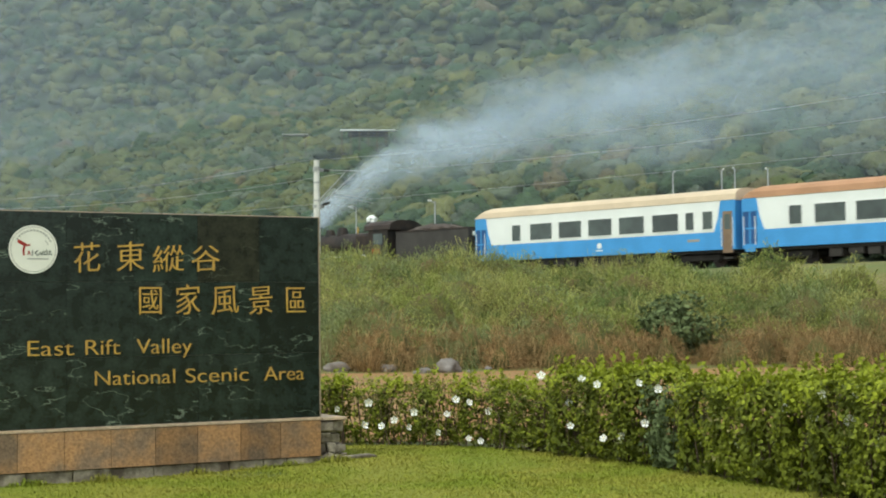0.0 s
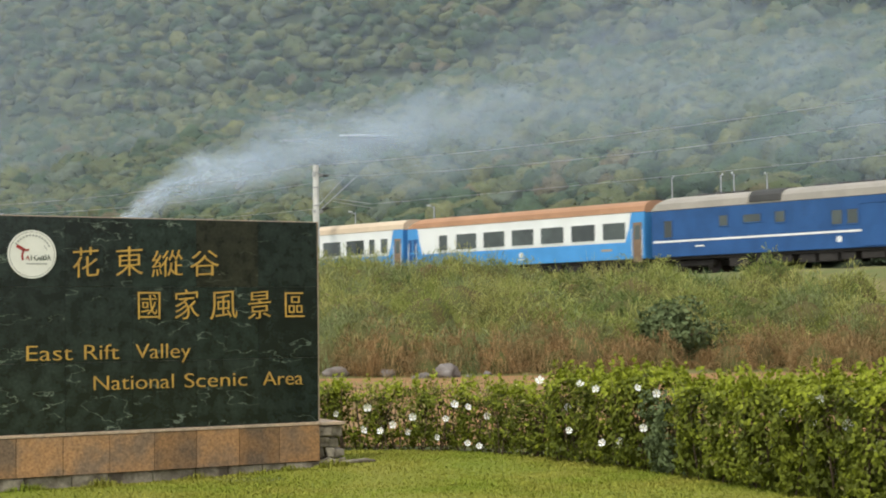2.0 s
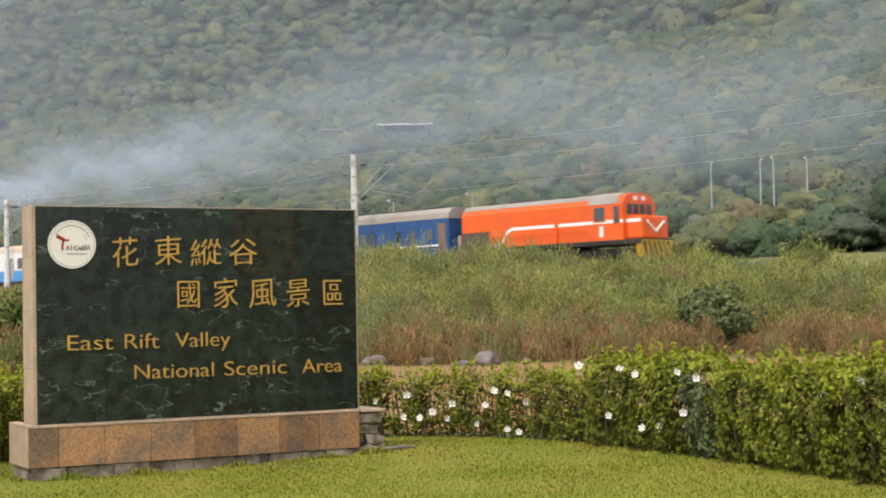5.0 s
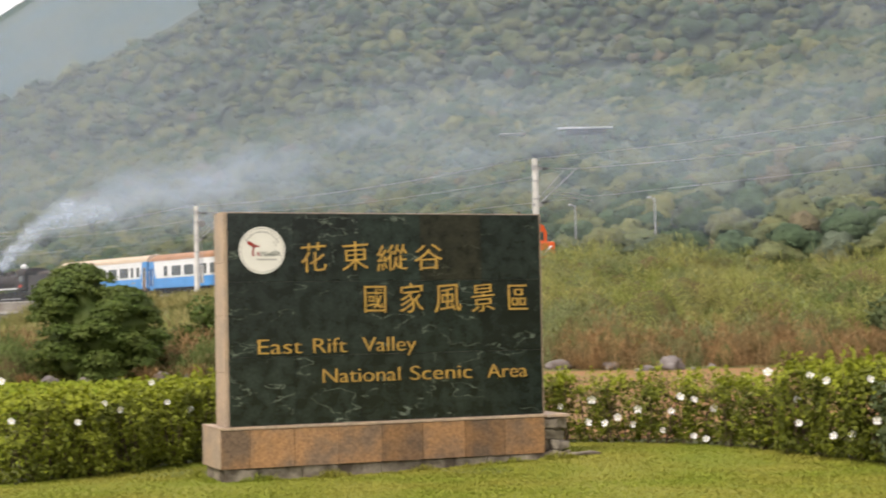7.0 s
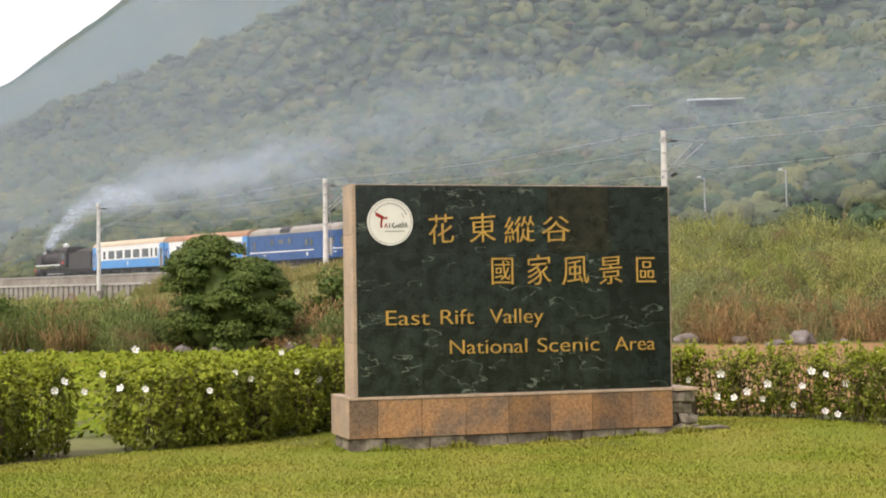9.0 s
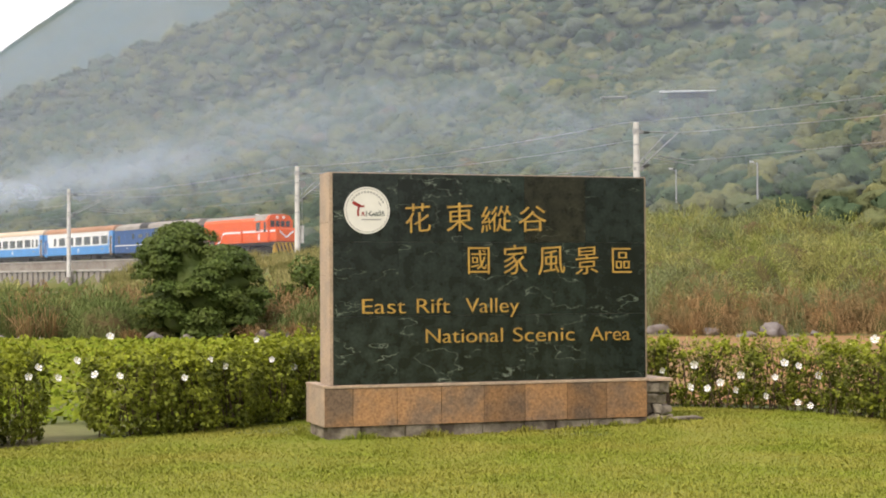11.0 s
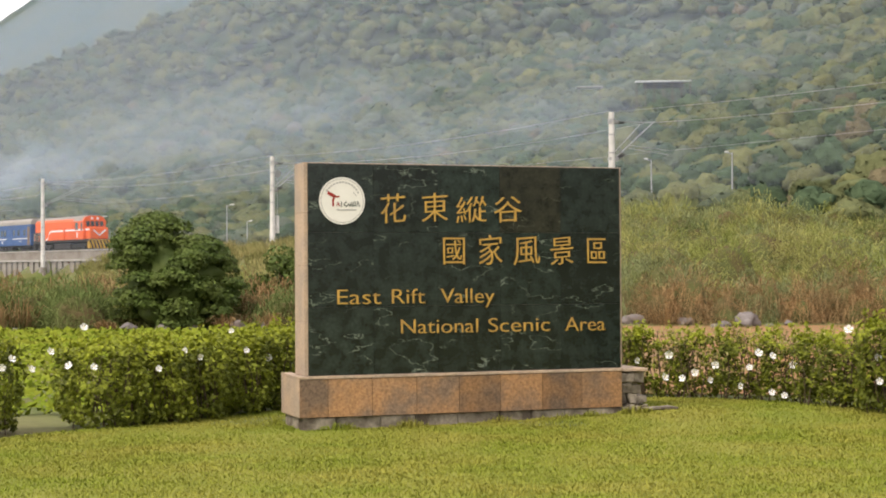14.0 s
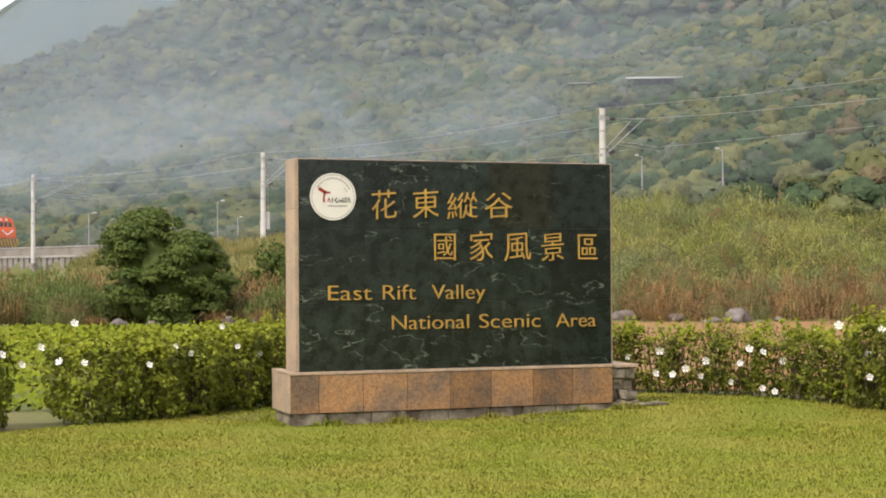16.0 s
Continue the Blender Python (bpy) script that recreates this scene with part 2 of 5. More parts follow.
TENDER = material("sooty_grey_paint", (0.055, 0.050, 0.048), 0.7, 0, 0.3, 0.8, 9, 0.1)
GLASS = material("dark_window_glass", (0.035, 0.045, 0.045), 0.08, 0, 0.3, 0.4, 2, 0, spec=0.6, tint=(0.07, 0.09, 0.085))
BROWN_DOOR = material("brown_door", (0.22, 0.15, 0.10), 0.6, 0, 0.2, 2, 12, 0.1)
YELLOW = material("yellow_paint", (0.55, 0.32, 0.03), 0.6, 0, 0.3, 2, 12, 0.1)
RED_PLATE = material("red_plate", (0.5, 0.06, 0.03), 0.5, 0, 0.2, 2, 12, 0.1)
COAL = material("coal", (0.09, 0.07, 0.06), 0.8, 0, 0.5, 3, 12, 0.6)


# ---- mesh helpers ----
def part(name, bm, mat, parent=None, label="", smooth=False):
    me = bpy.data.meshes.new(name)
    bm.normal_update()
    bm.to_mesh(me)
    bm.free()
    if smooth:
        me.shade_smooth()
    me.materials.append(mat)
    ob = new(name, me)
    ob.parent = parent
    if label:
        ob["label"] = label
    return ob


def tri_mesh(name, verts, tris, mats, index=None, parent=None):
    """One mesh from arrays of corners and triangles."""
    me = bpy.data.meshes.new(name)
    me.vertices.add(len(verts))
    me.vertices.foreach_set("co", np.ascontiguousarray(verts, dtype=np.float32).ravel())
    me.loops.add(len(tris) * 3)
    me.loops.foreach_set("vertex_index", np.ascontiguousarray(tris, dtype=np.int32).ravel())
    me.polygons.add(len(tris))
    me.polygons.foreach_set("loop_start", np.arange(0, len(tris) * 3, 3, dtype=np.int32))
    for m in mats:
        me.materials.append(m)
    if index is not None:
        me.polygons.foreach_set("material_index", np.ascontiguousarray(index, dtype=np.int32))
    me.update(calc_edges=True)
    ob = new(name, me)
    ob.parent = parent
    return ob


def box(bm, x0, x1, y0, y1, z0, z1, bevel=0.0):
    r = bmesh.ops.create_cube(bm, size=1)
    bmesh.ops.scale(bm, vec=(x1 - x0, y1 - y0, z1 - z0), verts=r["verts"])
    bmesh.ops.translate(bm, vec=((x0 + x1) / 2, (y0 + y1) / 2, (z0 + z1) / 2), verts=r["verts"])
    if bevel:
        edges = {e for v in r["verts"] for e in v.link_edges}
        bmesh.ops.bevel(bm, geom=list(edges), offset=bevel, segments=2, affect="EDGES", profile=0.5)
    return bm


def boxed(x0, x1, y0, y1, z0, z1, bevel=0.0):
    return box(bmesh.new(), x0, x1, y0, y1, z0, z1, bevel)


def tube(bm, a, b, r0, r1=None, segs=10):
    """A tapered round bar from a to b."""
    a, b = Vector(a), Vector(b)
    axis = b - a
    m = Matrix.Translation((a + b) / 2) @ axis.to_track_quat("Z", "Y").to_matrix().to_4x4()
    bmesh.ops.create_cone(bm, cap_ends=True, segments=segs, radius1=r0, radius2=r0 if r1 is None else r1, depth=axis.length, matrix=m)
    return bm


def extruded(profile, x0, x1):
    """A profile of (y, z) drawn out along x."""
    bm = bmesh.new()
    n = len(profile)
    a = [bm.verts.new((x0, y, z)) for y, z in profile]
    b = [bm.verts.new((x1, y, z)) for y, z in profile]
    for i in range(n):
        j = (i + 1) % n
        bm.faces.new((a[i], a[j], b[j], b[i]))
    bm.faces.new(a[::-1])
    bm.faces.new(b)
    bmesh.ops.recalc_face_normals(bm, faces=bm.faces)
    return bm


def plate(outline, y0, y1):
    """An outline of (x, z) with thickness along y."""
    bm = bmesh.new()
    n = len(outline)
    a = [bm.verts.new((x, y0, z)) for x, z in outline]
    b = [bm.verts.new((x, y1, z)) for x, z in outline]
    for i in range(n):
        j = (i + 1) % n
        bm.faces.new((a[i], a[j], b[j], b[i]))
    bm.faces.new(a[::-1])
    bm.faces.new(b)
    bmesh.ops.recalc_face_normals(bm, faces=bm.faces)
    return bm


def empty(name, m, label, category, group=""):
    ob = new(name)
    ob.empty_display_size = 0.2
    ob.matrix_basis = m
    return tagged(ob, label, category, group)


# ---- the railway line: a wide arc, beyond a field ----
RAIL_Z = 4.2
ARC_K, ARC_A, ARC_X, ARC_Y = -0.00076, 0.8874, 10.25, 98.33
ARC_R = -1 / ARC_K
ARC_CX, ARC_CY = ARC_X - ARC_R * math.sin(ARC_A), ARC_Y - ARC_R * math.cos(ARC_A)


def track(d, off=0.0, z=0.0):
    """A point d metres along the line, off metres to its far side."""
    a = ARC_A + ARC_K * d
    return Vector((ARC_CX + (ARC_R + off) * math.sin(a), ARC_CY + (ARC_R + off) * math.cos(a), z + 0.0032 * max(0.0, d)))


def on_track(d, z=RAIL_Z):
    """The pose of a thing on the line, its x axis ahead."""
    a = ARC_A + ARC_K * d
    m = pose(0, 0, 0, 0, 0, 180 - math.degrees(a))
    m.translation = track(d, 0, z)
    return m


def from_track(x, y):
    """Distance beyond the line and distance along it."""
    rx, ry = x - ARC_CX, y - ARC_CY
    return np.hypot(rx, ry) - ARC_R, (np.arctan2(rx, ry) - ARC_A) / ARC_K


def smooth(x, a, b):
    u = np.clip((x - a) / (b - a), 0, 1)
    return u * u * (3 - 2 * u)


CREST_AZ = (-60, -40, -30, -23.7, -18, -13, -10, -6, 0, 40, 60)
CREST_EL = (1, 2, 4.0, 5.9, 8.2, 10.3, 12.5, 15, 18, 18, 10)


def hill_cap(x, y):
    return np.tan(np.radians(np.interp(np.degrees(np.arctan2(x, y)), CREST_AZ, CREST_EL)))


def ground(x, y):
    """The height of the land."""
    x, y = np.asarray(x, float), np.asarray(y, float)
    n, d = from_track(x, y)
    r = np.hypot(x, y)
    z = 0.10 * np.exp(-(((x + 0.4) / 2.6) ** 2 + ((y - 18.2) / 1.3) ** 2))
    wall = smooth(d, 74, 86)
    q = np.maximum(0, y - 49) / (np.maximum(0, y - 49) + np.maximum(0, -7 - n) + 1e-6)
    bank = q ** 0.9 * (4.0 * (1 - wall) + 1.2 * wall)
    aside = smooth(np.degrees(np.arctan2(x, y)), -16, -8)
    bank = bank * (aside + (1 - aside) * np.maximum(smooth(n, -24, -8), 0.15))
    z = z + bank * (n < 30)
    z = np.where((n > -4.2) & (n < 6), RAIL_Z - 0.62, z)
    hill = 0.30 * np.clip(n - 16, 0, 175) + 0.75 * np.clip(n - 191, 0, 400)
    cap = hill_cap(x, y) * r
    hill = np.where(n > 14, np.minimum(hill, np.maximum(cap, 2)), 0)
    return np.where(n >= 6, np.where(n > 14, 3.2 + hill, 3.6), z)


def sheet(name, xs, ys, mat, dz=0.0, height=ground):
    X, Y = np.meshgrid(xs, ys)
    Z = height(X, Y) + dz
    nx, ny = len(xs), len(ys)
    i = np.arange(nx * ny).reshape(ny, nx)
    a, b, c, e = i[:-1, :-1].ravel(), i[:-1, 1:].ravel(), i[1:, 1:].ravel(), i[1:, :-1].ravel()
    ob = tri_mesh(name, np.stack([X.ravel(), Y.ravel(), Z.ravel()], 1), np.concatenate([np.stack([a, b, c], 1), np.stack([a, c, e], 1)]), [mat])
    ob.data.shade_smooth()
    return ob


ground_sheet = sheet("ground", np.concatenate([np.linspace(-1500, -160, 30), np.arange(-155, 156, 2.5), np.linspace(160, 1500, 30)]),
                     np.concatenate([np.linspace(-600, -10, 12), np.arange(0, 300, 2.0), np.linspace(300, 760, 70), np.linspace(800, 2500, 10)]), FIELD)
tagged(ground_sheet, "field and hillside ground of soil and low green growth", "ground", kind="structure")
# wooded slope takes the dark colour painted for shade between crowns
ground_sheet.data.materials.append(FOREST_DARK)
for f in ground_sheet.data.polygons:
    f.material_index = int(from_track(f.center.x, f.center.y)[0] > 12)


def lawn_height(x, y):
    return ground(x, y) + 0.012


def in_lawn(x, y):
    """Inside the curved hedge."""
    edge = np.interp(x, (-14, -7.2, -5.7, -4.8, -3.9, -2.5, 0.4, 1.6, 2.7, 3.6, 4.3, 4.7, 12), (10, 13.4, 15.9, 16.9, 18.4, 19.9, 20.5, 20.2, 18.8, 17.1, 14.9, 13.6, 8))
    return y < edge


XL, YL = np.arange(-14, 12.01, 0.25), np.arange(-8, 21, 0.25)
lawn_xy = [(x, y) for x in XL for y in YL if in_lawn(x, y)]
bm = bmesh.new()
grid = {}
for x, y in lawn_xy:
    grid[(round(x, 2), round(y, 2))] = bm.verts.new((x, y, float(lawn_height(x, y)) + 0.012 * noise.noise((x * 0.8, y * 0.8, 0))))
for (x, y), v in list(grid.items()):
    q = [grid.get((round(x + a, 2), round(y + b, 2))) for a, b in ((0.25, 0), (0.25, 0.25), (0, 0.25))]
    if all(q):
        bm.faces.new((v, *q))
lawn = part("lawn", bm, LAWN, smooth=True)
tagged(lawn, "mown yellow-green grass lawn in front of the sign", "lawn", kind="structure")


# ---- blades of grass, reeds and leaves as real geometry ----
rng = np.random.default_rng(7)


def blades(name, foot, tall, wide, mat, lean=0.5, droop=0.5):
    """Tapered bent blades standing on the points foot."""
    n = len(foot)
    tall = tall * np.ones(n)
    yaw, tip = rng.uniform(0, 2 * np.pi, n), rng.uniform(0.1, 1, n) * lean
    side = np.stack([np.cos(yaw), np.sin(yaw), np.zeros(n)], 1) * (wide / 2)
    go = np.stack([-np.sin(yaw), np.cos(yaw), np.zeros(n)], 1)
    mid = foot + go * (tall * tip * 0.35)[:, None] + np.array([0, 0, 1.0]) * (tall * 0.6)[:, None]
    top = foot + go * (tall * tip)[:, None] + np.array([0, 0, 1.0]) * (tall * (1 - droop * tip * 0.5))[:, None]
    v = np.stack([foot - side, foot + side, mid + side * 0.8, mid - side * 0.8, top], 1).reshape(-1, 3)
    k = np.arange(n)[:, None] * 5
    t = np.concatenate([k + [0, 1, 2], k + [0, 2, 3], k + [3, 2, 4]])
    return tri_mesh(name, v, t, [mat])


def tufts(centres, per, spread):
    """Feet of blades in tufts round the centres, on the ground."""
    c = np.repeat(centres, per, 0)
    p = c + rng.normal(0, 1, c.shape) * spread
    return np.column_stack([p, ground(p[:, 0], p[:, 1])])


p = np.column_stack([rng.uniform(-7.5, 5.5, 330000), rng.uniform(10, 20.5, 330000)])
p = p[in_lawn(p[:, 0], p[:, 1] + 0.1)]
p = np.column_stack([p, lawn_height(p[:, 0], p[:, 1]) - 0.005])
tagged(blades("lawn_grass", p, rng.uniform(0.012, 0.034, len(p)), 0.010, BLADE, 1.0), "short yellow-green blades of mown grass", "grass", kind="stuff")


# ---- the sign: green marble slabs on a granite plinth ----
def granite_sign():
    s = empty("stone_sign", pose(-1.548, 16.668, 0, 0, 0, 24.87), "dark green marble scenic area sign on a brown granite plinth", "sign")
    part("core", boxed(-1.745, 1.745, 0.03, 0.40, 0.56, 2.742), CONCRETE, s)
    rows = ((0.574, 1.272), (1.275, 2.040), (2.043, 2.749))
    for r, (z0, z1) in enumerate(rows):
        for c in range(5):
            x0 = -1.75 + 0.70 * c
            stone = {(2, 2): MARBLE_LIGHT, (2, 3): MARBLE_BROWN, (1, 3): MARBLE_LIGHT, (0, 0): MARBLE_VEINED, (0, 1): MARBLE_VEINED, (0, 2): MARBLE_VEINED, (0, 3): MARBLE_VEINED, (2, 1): MARBLE_VEINED, (1, 2): MARBLE_VEINED}.get((r, c), MARBLE)
            part("marble_slab", boxed(x0 + 0.0015, x0 + 0.6985, -0.002 * ((r + c) % 2), 0.03, z0, z1, 0.002), stone, s)
    for z0, z1 in ((0.574, 1.12), (1.123, 1.70), (1.703, 2.24), (2.243, 2.752)):
        part("side_slab", boxed(-1.79, -1.752, -0.004, 0.41, z0, z1, 0.003), PINK_GRANITE, s, "pink speckled granite slab")
        part("side_slab", boxed(1.752, 1.775, 0.02, 0.41, z0, z1, 0.003), PINK_GRANITE, s, "pink speckled granite slab")
    part("top_slab", boxed(-1.79, 1.775, 0.03, 0.41, 2.744, 2.760, 0.002), PINK_GRANITE, s, "thin granite coping")
    # plinth
    part("plinth_core", boxed(-1.82, 1.73, 0.0, 0.70, 0.10, 0.52), CONCRETE, s)
    xs = (-1.86, -1.56, -1.09, -0.61, -0.14, 0.32, 0.80, 1.26, 1.735)
    for a, b in zip(xs, xs[1:]):
        part("granite_tile", boxed(a + 0.002, b - 0.002, -0.06, -0.005, 0.15, 0.540, 0.004), GRANITE, s)
    for a, b in ((-0.055, 0.34), (0.343, 0.74)):
        part("granite_tile", boxed(-1.865, -1.825, a, b, 0.15, 0.540, 0.004), PINK_GRANITE, s, "pale granite end tile")
    part("plinth_coping", boxed(-1.868, 1.74, -0.066, -0.004, 0.542, 0.570, 0.003), PINK_GRANITE, s)
    part("plinth_coping", boxed(-1.868, -1.755, -0.003, 0.74, 0.542, 0.570, 0.003), PINK_GRANITE, s)
    part("plinth_coping", boxed(1.778, 2.06, -0.03, 0.74, 0.530, 0.562, 0.004), PINK_GRANITE, s, "loose granite coping over the broken end")
    # broken masonry at the bare end and the footing
    rnd = random.Random(4)
    for i in range(4):
        x0 = 1.742
        while x0 < 2.0:
            w = rnd.uniform(0.08, 0.17)
            z0 = 0.05 + 0.118 * i
            k = rnd.uniform(0.0, 0.09)
            bm = boxed(x0, x0 + w - 0.006, -0.02 + k, 0.6, z0, z0 + 0.116 - rnd.uniform(0, 0.025), 0.014)
            for v in bm.verts:
                v.co += noise.noise_vector(v.co * 9) * 0.034
            part("rubble_stone", bm, CONCRETE, s, "broken bare masonry where a tile is missing")
            x0 += w
    part("masonry_core", boxed(1.735, 1.98, 0.08, 0.62, 0.0, 0.51), CONCRETE, s)
    x = -1.83
    while x < 1.98:
        w = rnd.uniform(0.22, 0.5)
        bm = boxed(x + 0.002, min(x + w, 2.0) - 0.002, -0.035 + rnd.uniform(-0.015, 0.02), 0.70, -0.06, 0.146, 0.012)
        for v in bm.verts:
            v.co += noise.noise_vector(v.co * 7) * 0.012
        part("footing_block", bm, CONCRETE, s, "rough concrete footing with chipped edges")
        x += w
    return s


def glyph(text, bold=0.0):
    cu = bpy.data.curves.new("glyph", "FONT")
    cu.body, cu.size, cu.extrude, cu.offset = text, 1.0, 0.02, bold
    ob = bpy.data.objects.new("glyph", cu)
    scene.collection.objects.link(ob)
    bpy.context.view_layer.update()
    me = bpy.data.meshes.new_from_object(ob.evaluated_get(bpy.context.evaluated_depsgraph_get()))
    bpy.data.objects.remove(ob)
    co = np.empty(len(me.vertices) * 3)
    me.vertices.foreach_get("co", co)
    return me, co.reshape(-1, 3)


def letter(s, me, co, x0, x1, z0, z1, cut=0.02):
    """A gold letter that fills the given rectangle of the sign's face."""
    lo, hi = co.min(0), co.max(0)
    v = np.empty_like(co)
    v[:, 0] = x0 + (co[:, 0] - lo[0]) / (hi[0] - lo[0]) * (x1 - x0)
    v[:, 2] = z0 + (co[:, 1] - lo[1]) / (hi[1] - lo[1]) * (z1 - z0)
    v[:, 1] = -0.004 - (co[:, 2] - lo[2]) / (hi[2] - lo[2]) * 0.014
    me.vertices.foreach_set("co", v.ravel())
    me.update()
    me.name = "letter"
    me.materials.clear()
    me.materials.append(GOLD)
    ob = new("letter", me)
    ob.parent = s
    return ob


# gold characters and words: place on the sign's face in metres
CHARACTERS = (("花", -0.976, -0.705, 2.135, 2.448), ("東", -0.528, -0.24, 2.153, 2.457), ("縱", -0.146, 0.194, 2.143, 2.428),
              ("谷", 0.277, 0.596, 2.149, 2.429), ("國", -0.293, -0.054, 1.705, 1.988), ("家", 0.106, 0.371, 1.70, 2.017),
              ("風", 0.497, 0.801, 1.695, 2.002), ("景", 0.926, 1.19, 1.698, 1.999), ("區", 1.357, 1.584, 1.713, 1.983))
WORDS = (("East", -1.452, -0.977, 1.300, 0.163), ("Rift", -0.867, -0.496, 1.300, 0.163), ("Valley", -0.328, 0.275, 1.300, 0.163),
         ("National", -0.767, 0.089, 0.988, 0.158), ("Scenic", 0.204, 0.909, 0.988, 0.158), ("Area", 1.085, 1.561, 0.983, 0.158))
sign = granite_sign()
for ch, x0, x1, z0, z1 in CHARACTERS:
    me, co = glyph(ch, -0.006)
    # brush-written: level strokes climb to one side
    if ch not in "國區":
        co[:, 1] += 0.07 * co[:, 0]
    if len(co):
        letter(sign, me, co, x0, x1, z0, z1)
for word, x0, x1, z0, cap in WORDS:
    full = glyph(word)[1]
    lo, hi = full[:, 0].min(), full[:, 0].max()
    k, up = (x1 - x0) / (hi - lo), cap / 0.73
    for i, ch in enumerate(word):
        me, co = glyph(ch, -0.010)
        right = glyph(word[:i + 1])[1][:, 0].max()
        wide = co[:, 0].max() - co[:, 0].min()
        a = x0 + (right - wide - lo) * k
        letter(sign, me, co, a, a + wide * k, z0 + co[:, 1].min() * up, z0 + co[:, 1].max() * up)

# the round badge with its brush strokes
bm = bmesh.new()
bmesh.ops.create_cone(bm, cap_ends=True, segments=48, radius1=0.243, radius2=0.243, depth=0.014, matrix=Matrix.Translation((-1.39, -0.011, 2.366)) @ pose(0, 0, 0, 90))
badge = part("badge", bm, DISC, sign, "round white enamel badge")
bm = bmesh.new()
for i in range(48):
    a0, a1 = (radians(7.5 * j) for j in (i, i + 1))
    p = [(-1.39 + r * math.cos(a), 2.366 + r * math.sin(a)) for r, a in ((0.222, a0), (0.228, a0), (0.228, a1), (0.222, a1))]
    bm.faces.new([bm.verts.new((x, -0.0195, z)) for x, z in p])
part("ring", bm, LOGO_GREY, badge, "thin grey ring")


def stroke(points, w, mat, name="brush_stroke"):
    bm = bmesh.new()
    for (xa, za), (xb, zb) in zip(points, points[1:]):
        d = Vector((xb - xa, zb - za)).normalized() * w / 2
        q = [(xa + d.y, za - d.x), (xb + d.y, zb - d.x), (xb - d.y, zb + d.x), (xa - d.y, za + d.x)]
        bm.faces.new([bm.verts.new((-1.39 + x, -0.0205, 2.366 + z)) for x, z in q])
    bmesh.ops.recalc_face_normals(bm, faces=bm.faces)
    ob = part(name, bm, mat, badge)
    return ob


stroke([(-0.155, 0.085), (-0.075, 0.040)], 0.034, LOGO_RED)
stroke([(-0.10, 0.045), (-0.055, 0.040), (-0.03, 0.045)], 0.018, LOGO_RED)
stroke([(-0.085, 0.045), (-0.10, -0.01), (-0.095, -0.06)], 0.020, LOGO_RED)
stroke([(-0.06, -0.055), (-0.045, -0.015), (-0.03, -0.06)], 0.010, LOGO_RED)
stroke([(-0.008, -0.01), (-0.010, -0.062)], 0.010, LOGO_DARK)
stroke([(0.045, -0.01), (0.015, -0.035), (0.045, -0.062), (0.07, -0.03), (0.085, -0.06), (0.10, -0.015)], 0.010, LOGO_DARK)
stroke([(0.12, -0.015), (0.105, -0.055), (0.14, -0.05), (0.135, 0.0)], 0.010, LOGO_DARK)
stroke([(0.155, -0.06), (0.165, -0.005), (0.185, -0.06)], 0.008, LOGO_DARK)
stroke([(0.12, 0.09), (0.15, 0.045)], 0.008, LOGO_GREY)
stroke([(-0.06, -0.095), (0.15, -0.095)], 0.012, LOGO_GREY, "line_of_small_print")
for i in range(13):
    a, b = radians(150 - 10 * i), radians(144 - 10 * i)
    stroke([(0.19 * math.cos(a), 0.19 * math.sin(a)), (0.19 * math.cos(b), 0.19 * math.sin(b))], 0.018, LOGO_GREY, "mark_of_small_print")


# ---- forest on the hillside ----
def leaf_quads(centres, normals, size):
    """Four-cornered leaf sprays facing along the normals, slightly folded."""
    n = len(centres)
    nv = normals / np.linalg.norm(normals, axis=1, keepdims=True)
    u = np.cross(nv, rng.normal(0, 1, (n, 3)))
    u /= np.linalg.norm(u, axis=1, keepdims=True)
    w = np.cross(nv, u)
    s = (size * rng.uniform(0.6, 1.3, n))[:, None]
    fold = nv * s * 0.25
    v = np.stack([centres - u * s, centres + w * s * 0.55 - fold, centres + u * s, centres - w * s * 0.55 - fold], 1).reshape(-1, 3)
    k = np.arange(n)[:, None] * 4
    return v, np.concatenate([k + [0, 1, 2], k + [0, 2, 3]])


def crown(lumps, leaves, size, flat=0.7, fine=3):
    """A tree's head of unit radius: one rounded mass of lumps with creases between them, and leaf sprays standing off it."""
    a, e = rng.uniform(0, 2 * np.pi, lumps), rng.uniform(-0.35, 1, lumps)
    q = np.sqrt(np.clip(1 - e * e, 0, 1))
    centre = np.stack([q * np.cos(a), q * np.sin(a), e], 1) * rng.uniform(0.42, 0.70, (lumps, 1))
    rad = rng.uniform(0.24, 0.42, lumps)
    bm = bmesh.new()
    bmesh.ops.create_icosphere(bm, subdivisions=fine, radius=1)
    bmesh.ops.delete(bm, geom=[v for v in bm.verts if v.co.z < -0.55], context="VERTS")
    bm.verts.index_update()
    d = np.array([v.co for v in bm.verts])
    faces = np.array([[v.index for v in f.verts] for f in bm.faces])
    bm.free()
    along_ray = d @ centre.T
    disc = along_ray ** 2 - (centre ** 2).sum(1) + rad ** 2
    far_side = np.where(disc > 0, along_ray + np.sqrt(np.maximum(disc, 0)), 0).max(1)
    body = d * np.maximum(far_side, 0.48)[:, None]
    body *= rng.uniform(0.84, 1.10, (len(body), 1))
    # sprays stand off the mass all over
    w = rng.dirichlet((1, 1, 1), leaves)[:, :, None]
    c = (body[faces[rng.integers(0, len(faces), leaves)]] * w).sum(1)
    d = c / np.linalg.norm(c, axis=1, keepdims=True)
    c = c * rng.uniform(0.98, 1.14, (leaves, 1))
    v, t = leaf_quads(c, d + rng.normal(0, 0.55, d.shape) + (0, 0, 0.3), size)
    return np.concatenate([body, v]) * (1, 1, flat), np.concatenate([faces, t + len(body)])


